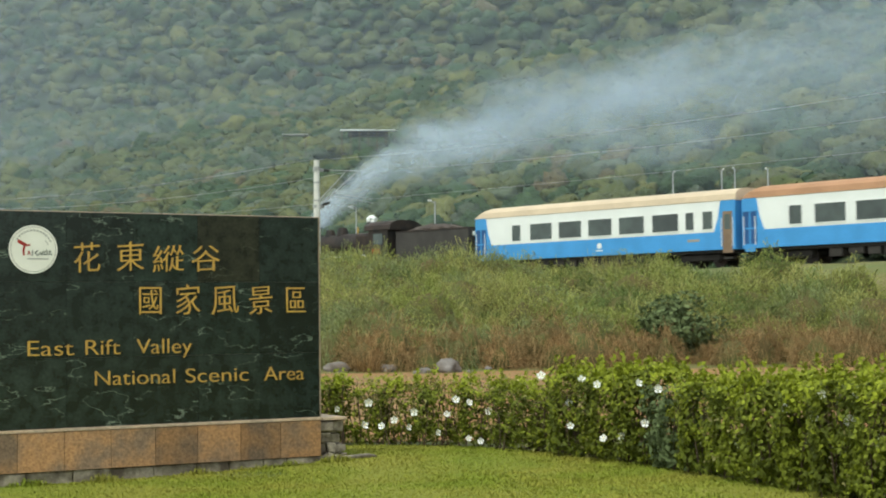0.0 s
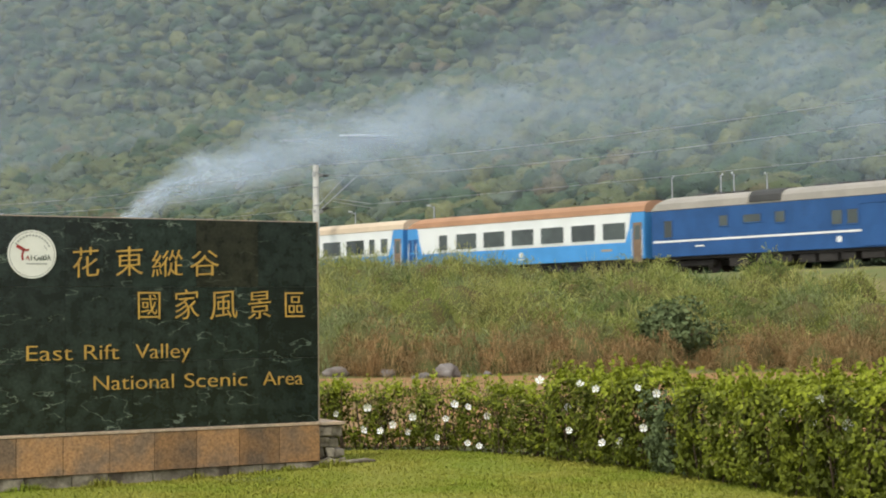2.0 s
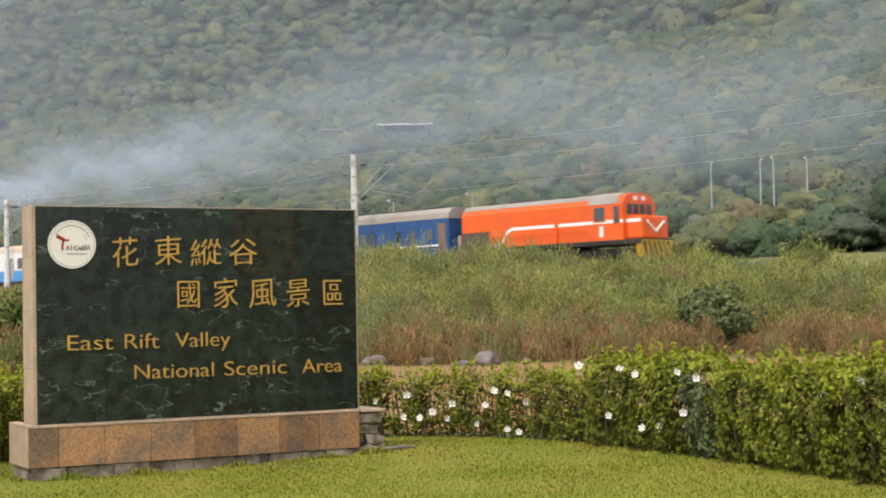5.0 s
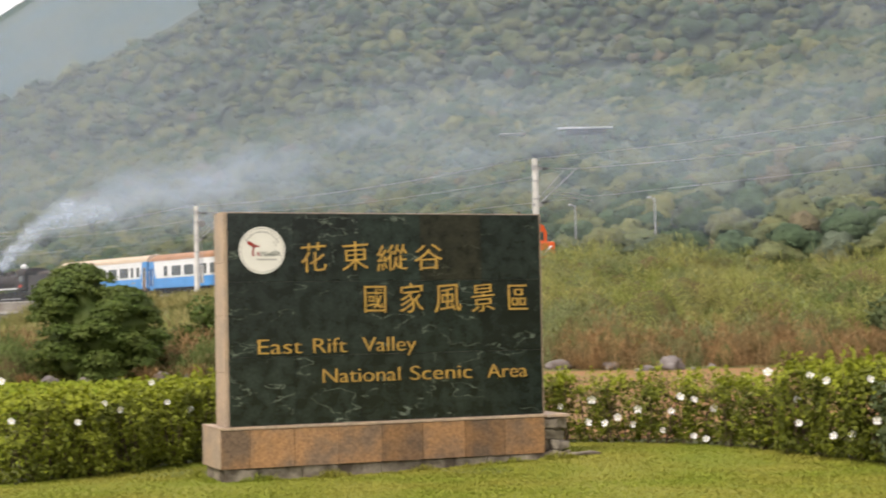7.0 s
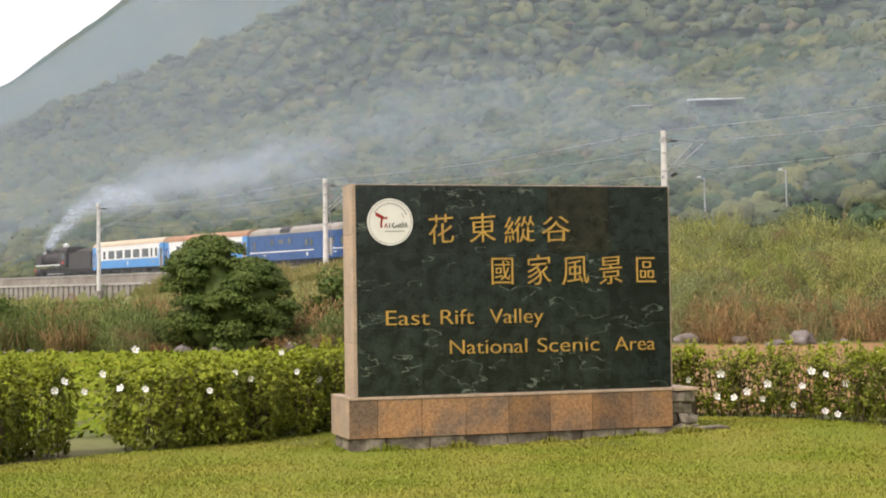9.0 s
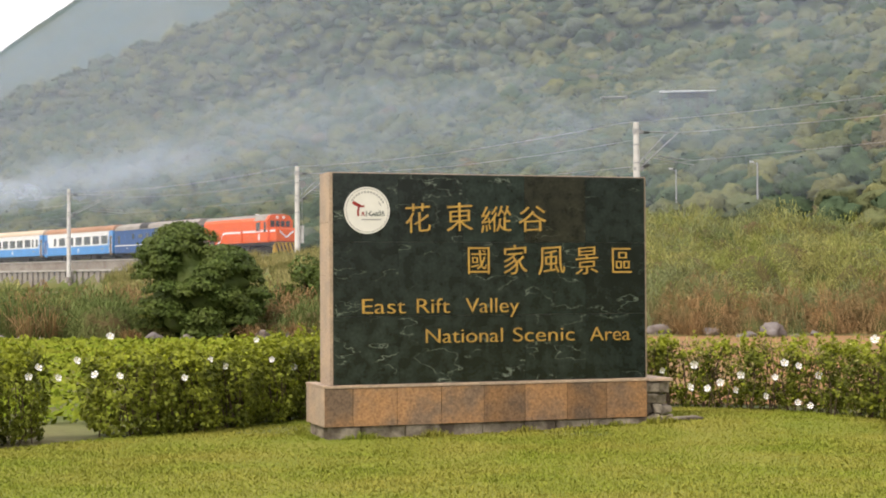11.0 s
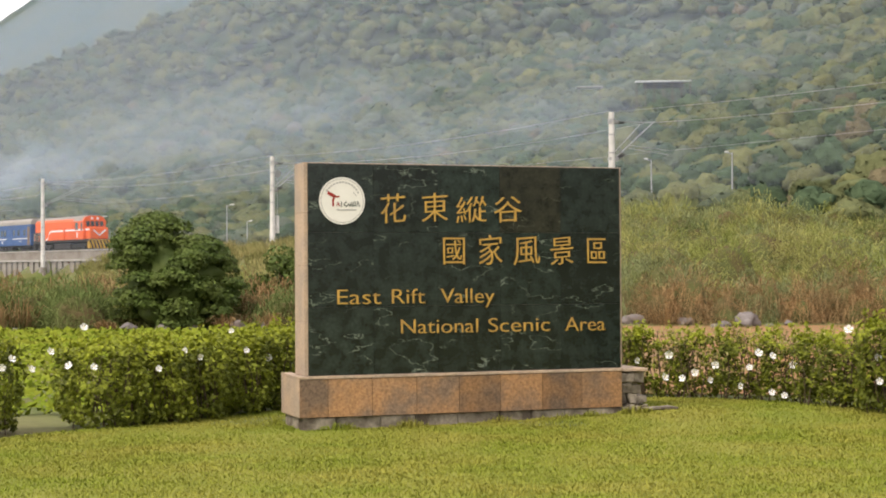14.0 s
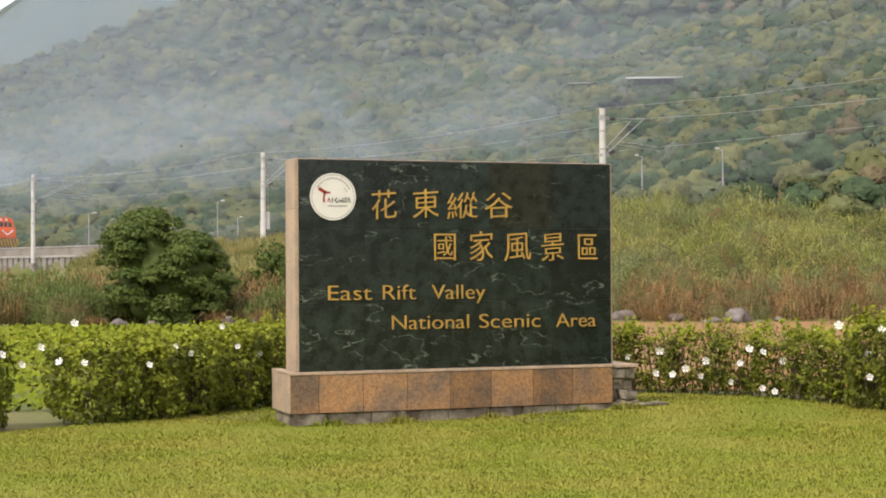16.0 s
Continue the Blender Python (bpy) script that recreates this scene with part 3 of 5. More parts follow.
def forest(name, places, radii, lumps, leaves, size, mats, kinds=7, fine=3, weights=None):
    """Many crowns on the ground as one mass; neighbours tend to be of one kind."""
    shapes = [crown(lumps, leaves, size, rng.uniform(0.55, 0.95), fine) for _ in range(kinds)]
    V, T, I, at = [], [], [], 0
    which = rng.integers(0, kinds, len(places))
    turn = rng.uniform(0, 2 * np.pi, len(places))
    steps = np.cumsum(weights if weights else np.ones(len(mats)) / len(mats))
    zone = np.array([noise.noise((x * 0.022, y * 0.022, 5.0)) for x, y, _ in places])
    slot = np.searchsorted(steps, np.clip(rng.uniform(0, 1, len(places)) * 0.94 + 0.12 * zone, 0, 0.999)).clip(0, len(mats) - 1)
    for p, r, k, th, m in zip(places, radii, which, turn, slot):
        verts, tris = shapes[k]
        c, s = math.cos(th) * r, math.sin(th) * r
        V.append(np.stack([verts[:, 0] * c - verts[:, 1] * s, verts[:, 0] * s + verts[:, 1] * c, verts[:, 2] * r], 1) + p)
        T.append(tris + at)
        I.append(np.full(len(tris), m))
        at += len(verts)
    ob = tri_mesh(name, np.concatenate(V), np.concatenate(T), mats, np.concatenate(I))
    ob.data.shade_smooth()
    return ob


def hillside_places(count, r0, r1):
    az = np.radians(rng.uniform(-30, 23, count))
    r = np.sqrt(rng.uniform(r0 * r0, r1 * r1, count))
    x, y = r * np.sin(az), r * np.cos(az)
    n, d = from_track(x, y)
    z = ground(x, y)
    clear = (np.abs(x - 6.5) < 8.5) & (y > 229) & (y < 243)
    ok = ~clear & (n > 20) & (z - 3.2 < hill_cap(x, y) * r * 0.995) & (z / r < 0.30)
    return np.column_stack([x, y, z])[ok]


MIX = (0.32, 0.30, 0.16, 0.17, 0.05)
near = hillside_places(4600, 100, 300)
reach = np.hypot(near[:, 0], near[:, 1])
first = near[reach < 200]
woods = forest("forest_edge", first + (0, 0, 1.0), rng.uniform(1.3, 3.3, len(first)), 16, 150, 0.085, CANOPIES, 9, 3, MIX)
tagged(woods, "dense mixed green trees along the foot of the hill", "forest", kind="stuff")
near = near[reach >= 200]
woods = forest("near_woods", near + (0, 0, 1.1), rng.uniform(1.5, 3.7, len(near)), 14, 90, 0.10, CANOPIES, 9, 3, MIX)
tagged(woods, "dense mixed green trees on the lower hillside", "forest", kind="stuff")
far = hillside_places(9000, 300, 640)
woods = forest("hillside_forest", far + (0, 0, 1.4), rng.uniform(2.2, 5.2, len(far)), 10, 55, 0.13, CANOPIES, 9, 2, MIX)
tagged(woods, "dense olive-green forest covering the hillside", "forest", kind="stuff")

# the further mountain beyond the ridge
CREST_FAR_AZ = (-60, -40, -30, -26, -23.5, -21.2, -19.3, -16, -10, 8)
CREST_FAR_EL = (1, 2.2, 4.4, 6.4, 7.7, 9.3, 10.7, 13, 16, 16)
az = np.radians(np.linspace(-60, 8, 240))
rr = np.linspace(1250, 2600, 80)
A, R = np.meshgrid(az, rr)
crest = np.tan(np.radians(np.interp(np.degrees(A), CREST_FAR_AZ, CREST_FAR_EL)))
rough = np.array([noise.fractal((x * 0.004, y * 0.004, 0.3), 1, 2, 6) for x, y in zip((R * np.sin(A)).ravel(), (R * np.cos(A)).ravel())]).reshape(A.shape)
Z = crest * 2150 * smooth(R, 1100, 2200) + rough * 14 * smooth(R, 1150, 1700)
i = np.arange(A.size).reshape(A.shape)
a, b, c, e = i[:-1, :-1].ravel(), i[:-1, 1:].ravel(), i[1:, 1:].ravel(), i[1:, :-1].ravel()
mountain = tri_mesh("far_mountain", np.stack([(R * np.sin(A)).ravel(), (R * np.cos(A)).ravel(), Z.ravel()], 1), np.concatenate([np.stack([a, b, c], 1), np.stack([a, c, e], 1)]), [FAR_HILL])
tagged(mountain, "wooded mountain beyond the ridge, its blue-green colour painted for haze", "mountain", kind="structure")


# ---- the railway: bed, rails, walls, masts and wires ----
def along(name, d0, d1, step, profile, mat, label, category, closed=True):
    """A profile of (offset, height) carried along the line."""
    bm = bmesh.new()
    rings = []
    for d in np.arange(d0, d1 + 0.01, step):
        rings.append([bm.verts.new(track(d, o, z)) for o, z in profile])
    for a, b in zip(rings, rings[1:]):
        for i in range(len(profile) if closed else len(profile) - 1):
            j = (i + 1) % len(profile)
            bm.faces.new((a[i], a[j], b[j], b[i]))
    if closed:
        bm.faces.new(rings[0])
        bm.faces.new(rings[-1][::-1])
    bmesh.ops.recalc_face_normals(bm, faces=bm.faces)
    ob = part(name, bm, mat)
    return tagged(ob, label, category, kind="structure")


along("track_bed", -60, 260, 4, ((-3.4, 3.58), (-2.0, 3.98), (2.6, 3.98), (4.6, 3.5)), BALLAST, "pale grey crushed stone bed of the railway", "track bed", False)
for o in (-0.57, 0.50):
    along("rail", -60, 260, 4, ((o - 0.035, 3.985), (o + 0.035, 3.985), (o + 0.035, 4.2), (o - 0.035, 4.2)), RAIL, "rusty steel railway rail on the stone bed", "rail")
along("parapet", 58, 260, 4, ((-4.3, 3.0), (-3.9, 3.0), (-3.9, 4.20), (-4.3, 4.20)), WALL, "weathered concrete parapet beside the railway", "parapet")
along("parapet_coping", 58, 260, 4, ((-4.38, 4.204), (-3.82, 4.204), (-3.82, 4.33), (-4.38, 4.33)), WALL_PALE, "pale concrete coping on the railway parapet", "coping")
along("ledge", 84, 260, 4, ((-4.9, 3.05), (-4.31, 3.05), (-4.31, 3.30), (-4.9, 3.30)), WALL_PALE, "pale concrete ledge on the retaining wall", "ledge")
along("retaining_wall", 84, 260, 4, ((-4.5, 0.6), (-4.31, 0.6), (-4.31, 2.99), (-4.5, 2.99)), WALL, "stained concrete retaining wall below the railway", "retaining wall")
wall_ribs = empty("wall_ribs", pose(0, 0, 0), "row of upright concrete ribs on the retaining wall", "wall ribs")
wall_ribs["kind"] = "structure"
rib = boxed(-0.55, 0.55, -0.16, 0.16, 0.5, 3.02, 0.03)
rib_ob = part("rib", rib, WALL, wall_ribs)
rib_ob.matrix_basis = on_track(85, 0) @ pose(0, 4.62, 0)
for d in np.arange(86.6, 200, 1.6):
    o = new("rib", rib_ob.data)
    o.parent = wall_ribs
    o.matrix_basis = on_track(d, 0) @ pose(0, 4.62, 0)

# low fence of short concrete posts and a rail at the foot of the bed
fence = empty("low_fence", pose(0, 0, 0), "low concrete fence with short dark posts beside the line", "fence")
for d in np.arange(-46, -14, 1.3):
    o = part("post", boxed(-0.10, 0.10, -0.10, 0.10, 2.9, 3.86, 0.02), BARK if int(d * 10) % 3 else WALL, fence)
    o.matrix_basis = on_track(d, 0) @ pose(0, 5.2, 0)
for z in (3.25, 3.62):
    for d in np.arange(-46, -15, 5.2):
        o = part("rail", boxed(0, 5.19, -0.05, 0.05, z, z + 0.14, 0.01), WALL_PALE, fence)
        o.matrix_basis = on_track(d, 0) @ pose(0, 5.32, 0)


def catenary_mast(d, off, top, base, gear=True):
    """A round tapered concrete mast with a bracket over the line."""
    m = on_track(d, 0)
    m.translation = track(d, off, base)
    s = empty("catenary_mast", m, "white round concrete mast with steel overhead line brackets", "mast", "masts along the railway")
    h = top - base
    part("shaft", tube(bmesh.new(), (0, 0, 0), (0, 0, h), 0.26, 0.19, 20), POLE, s, smooth=False)
    for z in (h - 0.5, h - 1.5, h - 2.7, h - 4.2, h - 5.6):
        part("band", tube(bmesh.new(), (0, 0, z - 0.05), (0, 0, z + 0.05), 0.235, None, 20), STEEL, s)
    part("foundation", tube(bmesh.new(), (0, 0, -0.4), (0, 0, 0.25), 0.5, 0.42, 16), WALL, s)
    a = -off
    top_arm, low_arm = h - 0.65, h - 3.1
    bm = tube(bmesh.new(), (0, -0.2, top_arm), (0, -a - 0.5, top_arm + 0.15), 0.035)
    part("top_tube", bm, STEEL, s)
    part("stay", tube(bmesh.new(), (0, -0.2, low_arm), (0, -a - 0.3, top_arm + 0.1), 0.04), STEEL, s)
    part("stay", tube(bmesh.new(), (0.5, -0.2, low_arm + 0.1), (0.5, -a + 0.4, top_arm), 0.03), STEEL, s)
    part("steady_arm", tube(bmesh.new(), (0, -a * 0.45, low_arm + 0.95), (0, -a - 1.5, low_arm + 0.75), 0.028), STEEL, s)
    part("steady_arm", tube(bmesh.new(), (0, -a * 0.45, low_arm + 0.75), (0, -a - 1.7, low_arm + 0.45), 0.028), STEEL, s)
    for z, k in ((top_arm, 0.02), (low_arm, 0.35)):
        bm = bmesh.new()
        for i in range(5):
            y = -0.5 - 0.12 * i
            tube(bm, (0, y, z + k * (0.3 + 0.12 * i)), (0, y - 0.07, z + k * (0.37 + 0.12 * i)), 0.10, None, 10)
        part("insulator", bm, DARK_ROOF, s, "dark ribbed insulator")
        part("clamp", boxed(-0.16, 0.16, -0.5, 0.22, z - 0.11, z + 0.11, 0.02), STEEL, s)
    if gear:
        bm = tube(bmesh.new(), (-0.05, -0.55, h - 1.6), (0.05, -0.55, h - 1.6), 0.34, None, 18)
        part("tension_wheel", bm, STEEL, s)
        part("weight_rod", tube(bmesh.new(), (0, -0.5, h - 1.6), (0, -0.5, h - 7.0), 0.03), STEEL, s)
        part("counterweight", tube(bmesh.new(), (0, -0.5, h - 7.0), (0, -0.5, h - 5.4), 0.17, None, 12), POLE, s)
    return s


catenary_mast(12.15, -3.3, 12.3, 3.0, False)
catenary_mast(59.35, -3.3, 12.3, 4.2, True)
catenary_mast(107.4, -5.4, 12.55, 2.2, False)
catenary_mast(-42.0, -3.3, 12.3, 3.0, False)
catenary_mast(158.0, -5.4, 12.55, 2.2, False)


def wire(name, d0, d1, off, z0, z1, sag, r, label):
    bm = bmesh.new()
    pts = [track(d0 + (d1 - d0) * t, off, z0 + (z1 - z0) * t - 4 * sag * t * (1 - t)) for t in np.linspace(0, 1, 13)]
    for a, b in zip(pts, pts[1:]):
        tube(bm, a, b, r, None, 5)
    return tagged(part(name, bm, STEEL), label, "wire", "overhead wires")


masts = (-95, -42, 12.15, 59.35, 107.4, 158, 212)
for a, b in zip(masts, masts[1:]):
    wire("messenger_wire", a, b, -0.1, 11.75, 11.75, 0.55, 0.013, "grey overhead wire slung between masts")
    wire("contact_wire", a, b, 0.0, 9.75, 9.75, 0.04, 0.010, "grey overhead contact wire above the rails")
    wire("feeder_wire", a, b, -4.4, 12.2, 12.2, 0.5, 0.011, "grey feeder wire slung from mast to mast")


# ---- rolling stock: x ahead, y to the side that faces the field ----
def bogie(s, x, gauge=0.53):
    b = part("bogie_frame", boxed(x - 1.35, x + 1.35, -1.0, 1.0, 0.40, 0.72, 0.04), UNDER, s)
    for dx in (-1.05, 1.05):
        for y in (-1, 1):
            part("wheel", tube(bmesh.new(), (x + dx, y * 0.50, 0.43), (x + dx, y * 0.63, 0.43), 0.43, None, 24), BLACK, b)
            part("axle_box", boxed(x + dx - 0.16, x + dx + 0.16, y * 0.86 - 0.1, y * 0.86 + 0.1, 0.3, 0.62, 0.03), UNDER, b)
    return b


def roof_profile(w, eave, crown_z, n=9):
    pts = [(-w, eave - 0.02), (w, eave - 0.02)]
    for i in range(n + 1):
        a = math.pi * i / n
        pts.append((w * 1.02 * math.copysign(abs(math.cos(a)) ** 0.75, math.cos(a)), eave + (crown_z - eave) * math.sin(a) ** 0.7))
    return pts


def window(s, x0, x1, z0, z1, frame_mat, y=1.41):
    """A framed pane on the side of a car; x measured back from its front end."""
    f = bmesh.new()
    t = 0.05
    for q in ((x0 - t, x1 + t, z1, z1 + t), (x0 - t, x1 + t, z0 - t, z0), (x0 - t, x0, z0, z1), (x1, x1 + t, z0, z1)):
        box(f, -q[1], -q[0], y - 0.02, y + 0.022, q[2], q[3])
    w = part("window", f, frame_mat, s)
    part("pane", boxed(-x1, -x0, y - 0.01, y + 0.008, z0, z1), GLASS, w)
    return w


def underframe(s, length, gear=True):
    part("underframe", boxed(-length + 0.4, -0.4, -1.25, 1.25, 0.78, 0.93), UNDER, s)
    rnd = random.Random(int(length * 10))
    if gear:
        x = 5.4
        while x < length - 6:
            w = rnd.uniform(0.7, 1.6)
            part("equipment_box", boxed(-x - w, -x, 0.35, 1.2, rnd.uniform(0.3, 0.45), 0.77, 0.03), UNDER, s)
            x += w + rnd.uniform(0.15, 0.5)
    bogie(s, -2.9)
    bogie(s, -length + 2.9)
    for x in (-0.1, -length + 0.1):
        part("coupler", boxed(x - 0.35, x + 0.35, -0.14, 0.14, 0.62, 0.92, 0.03), BLACK, s)


def coach(name, roof, windows, label):
    """A blue and white coach; x = 0 at its front coupling, 20 m long."""
    s = empty(name, on_track(0), label, "railway coach", "train")
    L, w = 20.0, 1.40
    underframe(s, L)
    part("lower_side", boxed(-L + 0.25, -0.25, -w, w, 0.93, 1.88, 0.02), LIGHT_BLUE, s)
    part("upper_side", boxed(-L + 0.25, -0.25, -w + 0.004, w - 0.004, 1.884, 3.55), WHITE_PAINT, s)
    bm = extruded(roof_profile(w, 3.55, 4.22), -L + 0.2, -0.2)
    for v in bm.verts:
        if v.co.x > -0.3:
            v.co.x -= 1.1 * max(0, v.co.z - 3.6) / 0.62
    part("roof", bm, roof, s, smooth=False)
    for end in (0, 1):
        # blue vestibule with its slanting edge, doorway and handrails
        m = (lambda x: -x) if not end else (lambda x: -L + x)
        out = [(m(0.24), 0.94), (m(1.75), 0.94), (m(1.62), 1.9), (m(1.35), 2.6), (m(1.22), 3.3), (m(1.15), 3.56), (m(0.24), 3.56)]
        v = part("vestibule", plate(out, -w - 0.012, w + 0.012), LIGHT_BLUE, s, "light blue vestibule end")
        x0, x1 = sorted((m(0.42), m(1.05)))
        part("door_recess", boxed(x0, x1, w + 0.002, w + 0.018, 0.75, 2.95), BROWN_DOOR if end else LIGHT_BLUE, v)
        if end:
            part("door_glass", boxed(x0 + 0.12, x1 - 0.12, w + 0.012, w + 0.026, 2.0, 2.8), GLASS, v)
        else:
            # open platform: dark blue panels paint the shade in its bays, between light blue bars
            mid = (x0 + x1) / 2
            for a, b in ((x0 - 0.12, mid - 0.05), (mid + 0.05, x1 + 0.12)):
                part("bay_shade_panel", boxed(a, b, w + 0.012, w + 0.024, 1.15, 2.85), DEEP_BLUE, v, "deep blue panel painted as the shade in an open platform bay")
            part("platform_rail", boxed(x0 - 0.16, x1 + 0.16, w + 0.012, w + 0.05, 1.92, 2.0), LIGHT_BLUE, v)
        part("step", boxed(x0, x1, w - 0.25, w + 0.03, 0.45, 0.52), UNDER, v)
        for x in (x0 - 0.05, x1 + 0.05):
            part("handrail", tube(bmesh.new(), (x, w + 0.06, 1.1), (x, w + 0.06, 2.6), 0.022, None, 6), WHITE_PAINT, v)
        part("gangway", boxed(min(m(-0.02), m(0.26)), max(m(-0.02), m(0.26)), -0.55, 0.55, 0.95, 3.3, 0.04), DEEP_BLUE, s)
    for x0, x1 in windows:
        window(s, x0, x1, 2.06, 3.0, WHITE_PAINT)
    bm = tube(bmesh.new(), (-10.3, w + 0.002, 1.48), (-10.3, w + 0.012, 1.48), 0.17, None, 20)
    part("emblem", bm, WHITE_PAINT, s, "small white round emblem")
    part("number_bar", boxed(-10.55, -10.05, w, w + 0.01, 1.18, 1.24), WHITE_PAINT, s)
    part("name_plate", boxed(-17.4, -16.6, w, w + 0.012, 1.42, 1.55), GREY_ROOF, s)
    return s


def luggage_van():
    L, w = 20.9, 1.40
    s = empty("luggage_van", on_track(0), "dark blue luggage van with a white stripe and grey roof", "railway van", "train")
    underframe(s, L)
    part("side", boxed(-L + 0.2, -0.3, -w, w, 0.93, 3.5, 0.03), DEEP_BLUE, s)
    bm = extruded(roof_profile(w, 3.5, 4.25), -L + 0.15, -0.25)
    for v in bm.verts:
        if v.co.x > -0.4:
            v.co.x -= 0.9 * max(0, v.co.z - 3.6) / 0.62
    part("roof", bm, GREY_ROOF, s)
    part("stripe", boxed(-L + 0.9, -0.4, w + 0.001, w + 0.014, 1.72, 1.83), WHITE_PAINT, s, "white stripe")
    hatch = [(y * 1.03, z + 0.04) for y, z in roof_profile(w, 3.55, 4.26)]
    part("roof_hatch", extruded(hatch, -8.9, -6.9), DARK_ROOF, s, "dark raised roof hatch")
    for x in (3.0, 4.2, 5.4, 10.6, 11.9, 13.2, 14.5, 15.8, 17.1, 18.4):
        part("roof_vent", boxed(-x - 0.4, -x + 0.4, -0.3, 0.3, 4.24, 4.36, 0.04), DARK_ROOF, s)
    for x0, x1, z0, z1 in ((1.2, 1.75, 2.0, 2.9), (4.95, 5.5, 2.45, 3.0), (6.5, 7.6, 2.55, 2.95), (8.5, 9.1, 2.45, 3.0), (11.9, 12.5, 2.15, 2.85), (12.8, 13.4, 2.15, 2.85), (15.6, 16.1, 2.15, 2.85), (16.9, 17.5, 2.15, 2.85), (18.6, 19.2, 2.15, 2.85)):
        window(s, x0, x1, z0, z1, DEEP_BLUE)
    d = part("sliding_door", boxed(-15.4, -13.6, w + 0.002, w + 0.03, 1.0, 3.1, 0.02), DEEP_BLUE, s)
    part("door_frame", boxed(-15.5, -13.5, w + 0.004, w + 0.05, 3.1, 3.2), DEEP_BLUE, d)
    part("end_door", boxed(-20.4, -19.7, w + 0.002, w + 0.02, 0.95, 3.2), BROWN_DOOR, s, "brown end door")
    part("emblem", tube(bmesh.new(), (-12.3, w + 0.002, 1.4), (-12.3, w + 0.012, 1.4), 0.16, None, 16), WHITE_PAINT, s)
    for x in (3.6, 17.6):
        part("number_bar", boxed(-x - 0.3, -x + 0.3, w, w + 0.01, 1.42, 1.5), WHITE_PAINT, s)
    return s


def diesel_locomotive():
    """Trailing engine: its cab and nose at the rear end."""
    L = 17.0
    s = empty("diesel_locomotive", on_track(0), "bright orange diesel locomotive with a white stripe and grey roof", "locomotive", "train")
    part("deck", boxed(-L + 0.2, -0.3, -1.40, 1.40, 1.15, 1.42, 0.03), UNDER, s)
    part("fuel_tank", boxed(-11.2, -6.4, -1.25, 1.25, 0.35, 1.1, 0.12), UNDER, s)
    for x in (-3.3, -13.6):
        b = part("bogie_frame", boxed(x - 2.1, x + 2.1, -1.1, 1.1, 0.45, 0.95, 0.06), UNDER, s)
        for dx in (-1.6, 0, 1.6):
            for y in (-1, 1):
                part("wheel", tube(bmesh.new(), (x + dx, y * 0.5, 0.47), (x + dx, y * 0.64, 0.47), 0.47, None, 24), BLACK, b)
                part("axle_box", boxed(x + dx - 0.2, x + dx + 0.2, y - 0.12 + 0.1 * y, y + 0.12 + 0.1 * y, 0.3, 0.7, 0.03), UNDER, b)
    hood = [(-1.25, 1.42), (1.25, 1.42), (1.25, 3.55), (1.05, 3.85), (0.5, 4.0), (-0.5, 4.0), (-1.05, 3.85), (-1.25, 3.55)]
    part("hood", extruded(hood, -12.6, -0.7), ORANGE, s)
    part("hood_roof", extruded([(-1.09, 3.84), (1.09, 3.84), (0.95, 4.06), (0.5, 4.16), (-0.5, 4.16), (-0.95, 4.06)], -12.6, -0.72), GREY_ROOF, s, "dusty grey roof")
    for x in (2.4, 4.6, 6.2, 9.4):
        part("roof_fan", tube(bmesh.new(), (-x, 0, 4.15), (-x, 0, 4.27), 0.5, None, 16), DARK_ROOF, s)
    part("radiator_grille", boxed(-3.4, -0.75, 1.251, 1.275, 1.45, 2.45), DARK_ROOF, s, "dark radiator grille")
    for x in np.arange(0.95, 3.4, 0.3):
        part("slat", boxed(-x - 0.08, -x + 0.02, 1.276, 1.30, 1.5, 2.4), BROWN_DOOR, s)
    cabp = [(-1.40, 1.42), (1.40, 1.42), (1.40, 3.5), (1.1, 3.98), (0.5, 4.12), (-0.5, 4.12), (-1.1, 3.98), (-1.40, 3.5)]
    c = part("cab", extruded(cabp, -15.4, -12.6), ORANGE, s)
    part("cab_roof", extruded([(-1.43, 3.52), (1.43, 3.52), (1.12, 4.02), (0.5, 4.2), (-0.5, 4.2), (-1.12, 4.02)], -14.9, -12.5), GREY_ROOF, s)
    for x0, x1, z0, z1 in ((13.0, 13.9, 2.55, 3.35), (14.65, 15.1, 2.4, 3.35)):
        window(c, x0, x1, z0, z1, ORANGE, 1.41)
    part("nose", boxed(-16.7, -15.4, -1.15, 1.15, 1.42, 2.75, 0.12), ORANGE, s)
    for y in (-0.85, -0.28, 0.28, 0.85):
        part("windscreen", boxed(-15.44, -15.39, y - 0.22, y + 0.22, 2.9, 3.5, 0.02), GLASS, c)
    for y in (-0.35, 0.35):
        part("headlight", tube(bmesh.new(), (-15.40, y, 3.82), (-15.50, y, 3.82), 0.14, None, 14), DISC, c)
    for a, b in ((-1, 1),):
        bm = bmesh.new()
        for y0, y1 in ((-0.75, 0.0), (0.75, 0.0)):
            tube(bm, (-16.72, y0, 2.45), (-16.72, y1, 1.85), 0.07, None, 6)
        part("v_stripe", bm, WHITE_PAINT, s, "white V on the nose")
    st = [(0.75, 1.46), (3.9, 1.46), (4.6, 1.7), (5.1, 2.35), (5.6, 2.5), (12.6, 2.5), (15.4, 2.5), (16.6, 2.5)]
    bm = bmesh.new()
    for (xa, za), (xb, zb) in zip(st[1:], st[2:]):
        y = 1.256 if xb <= 12.6 else 1.406 if xb <= 15.4 else 1.156
        q = [(-xa, za - 0.10), (-xb, zb - 0.10), (-xb, zb + 0.10), (-xa, za + 0.10)]
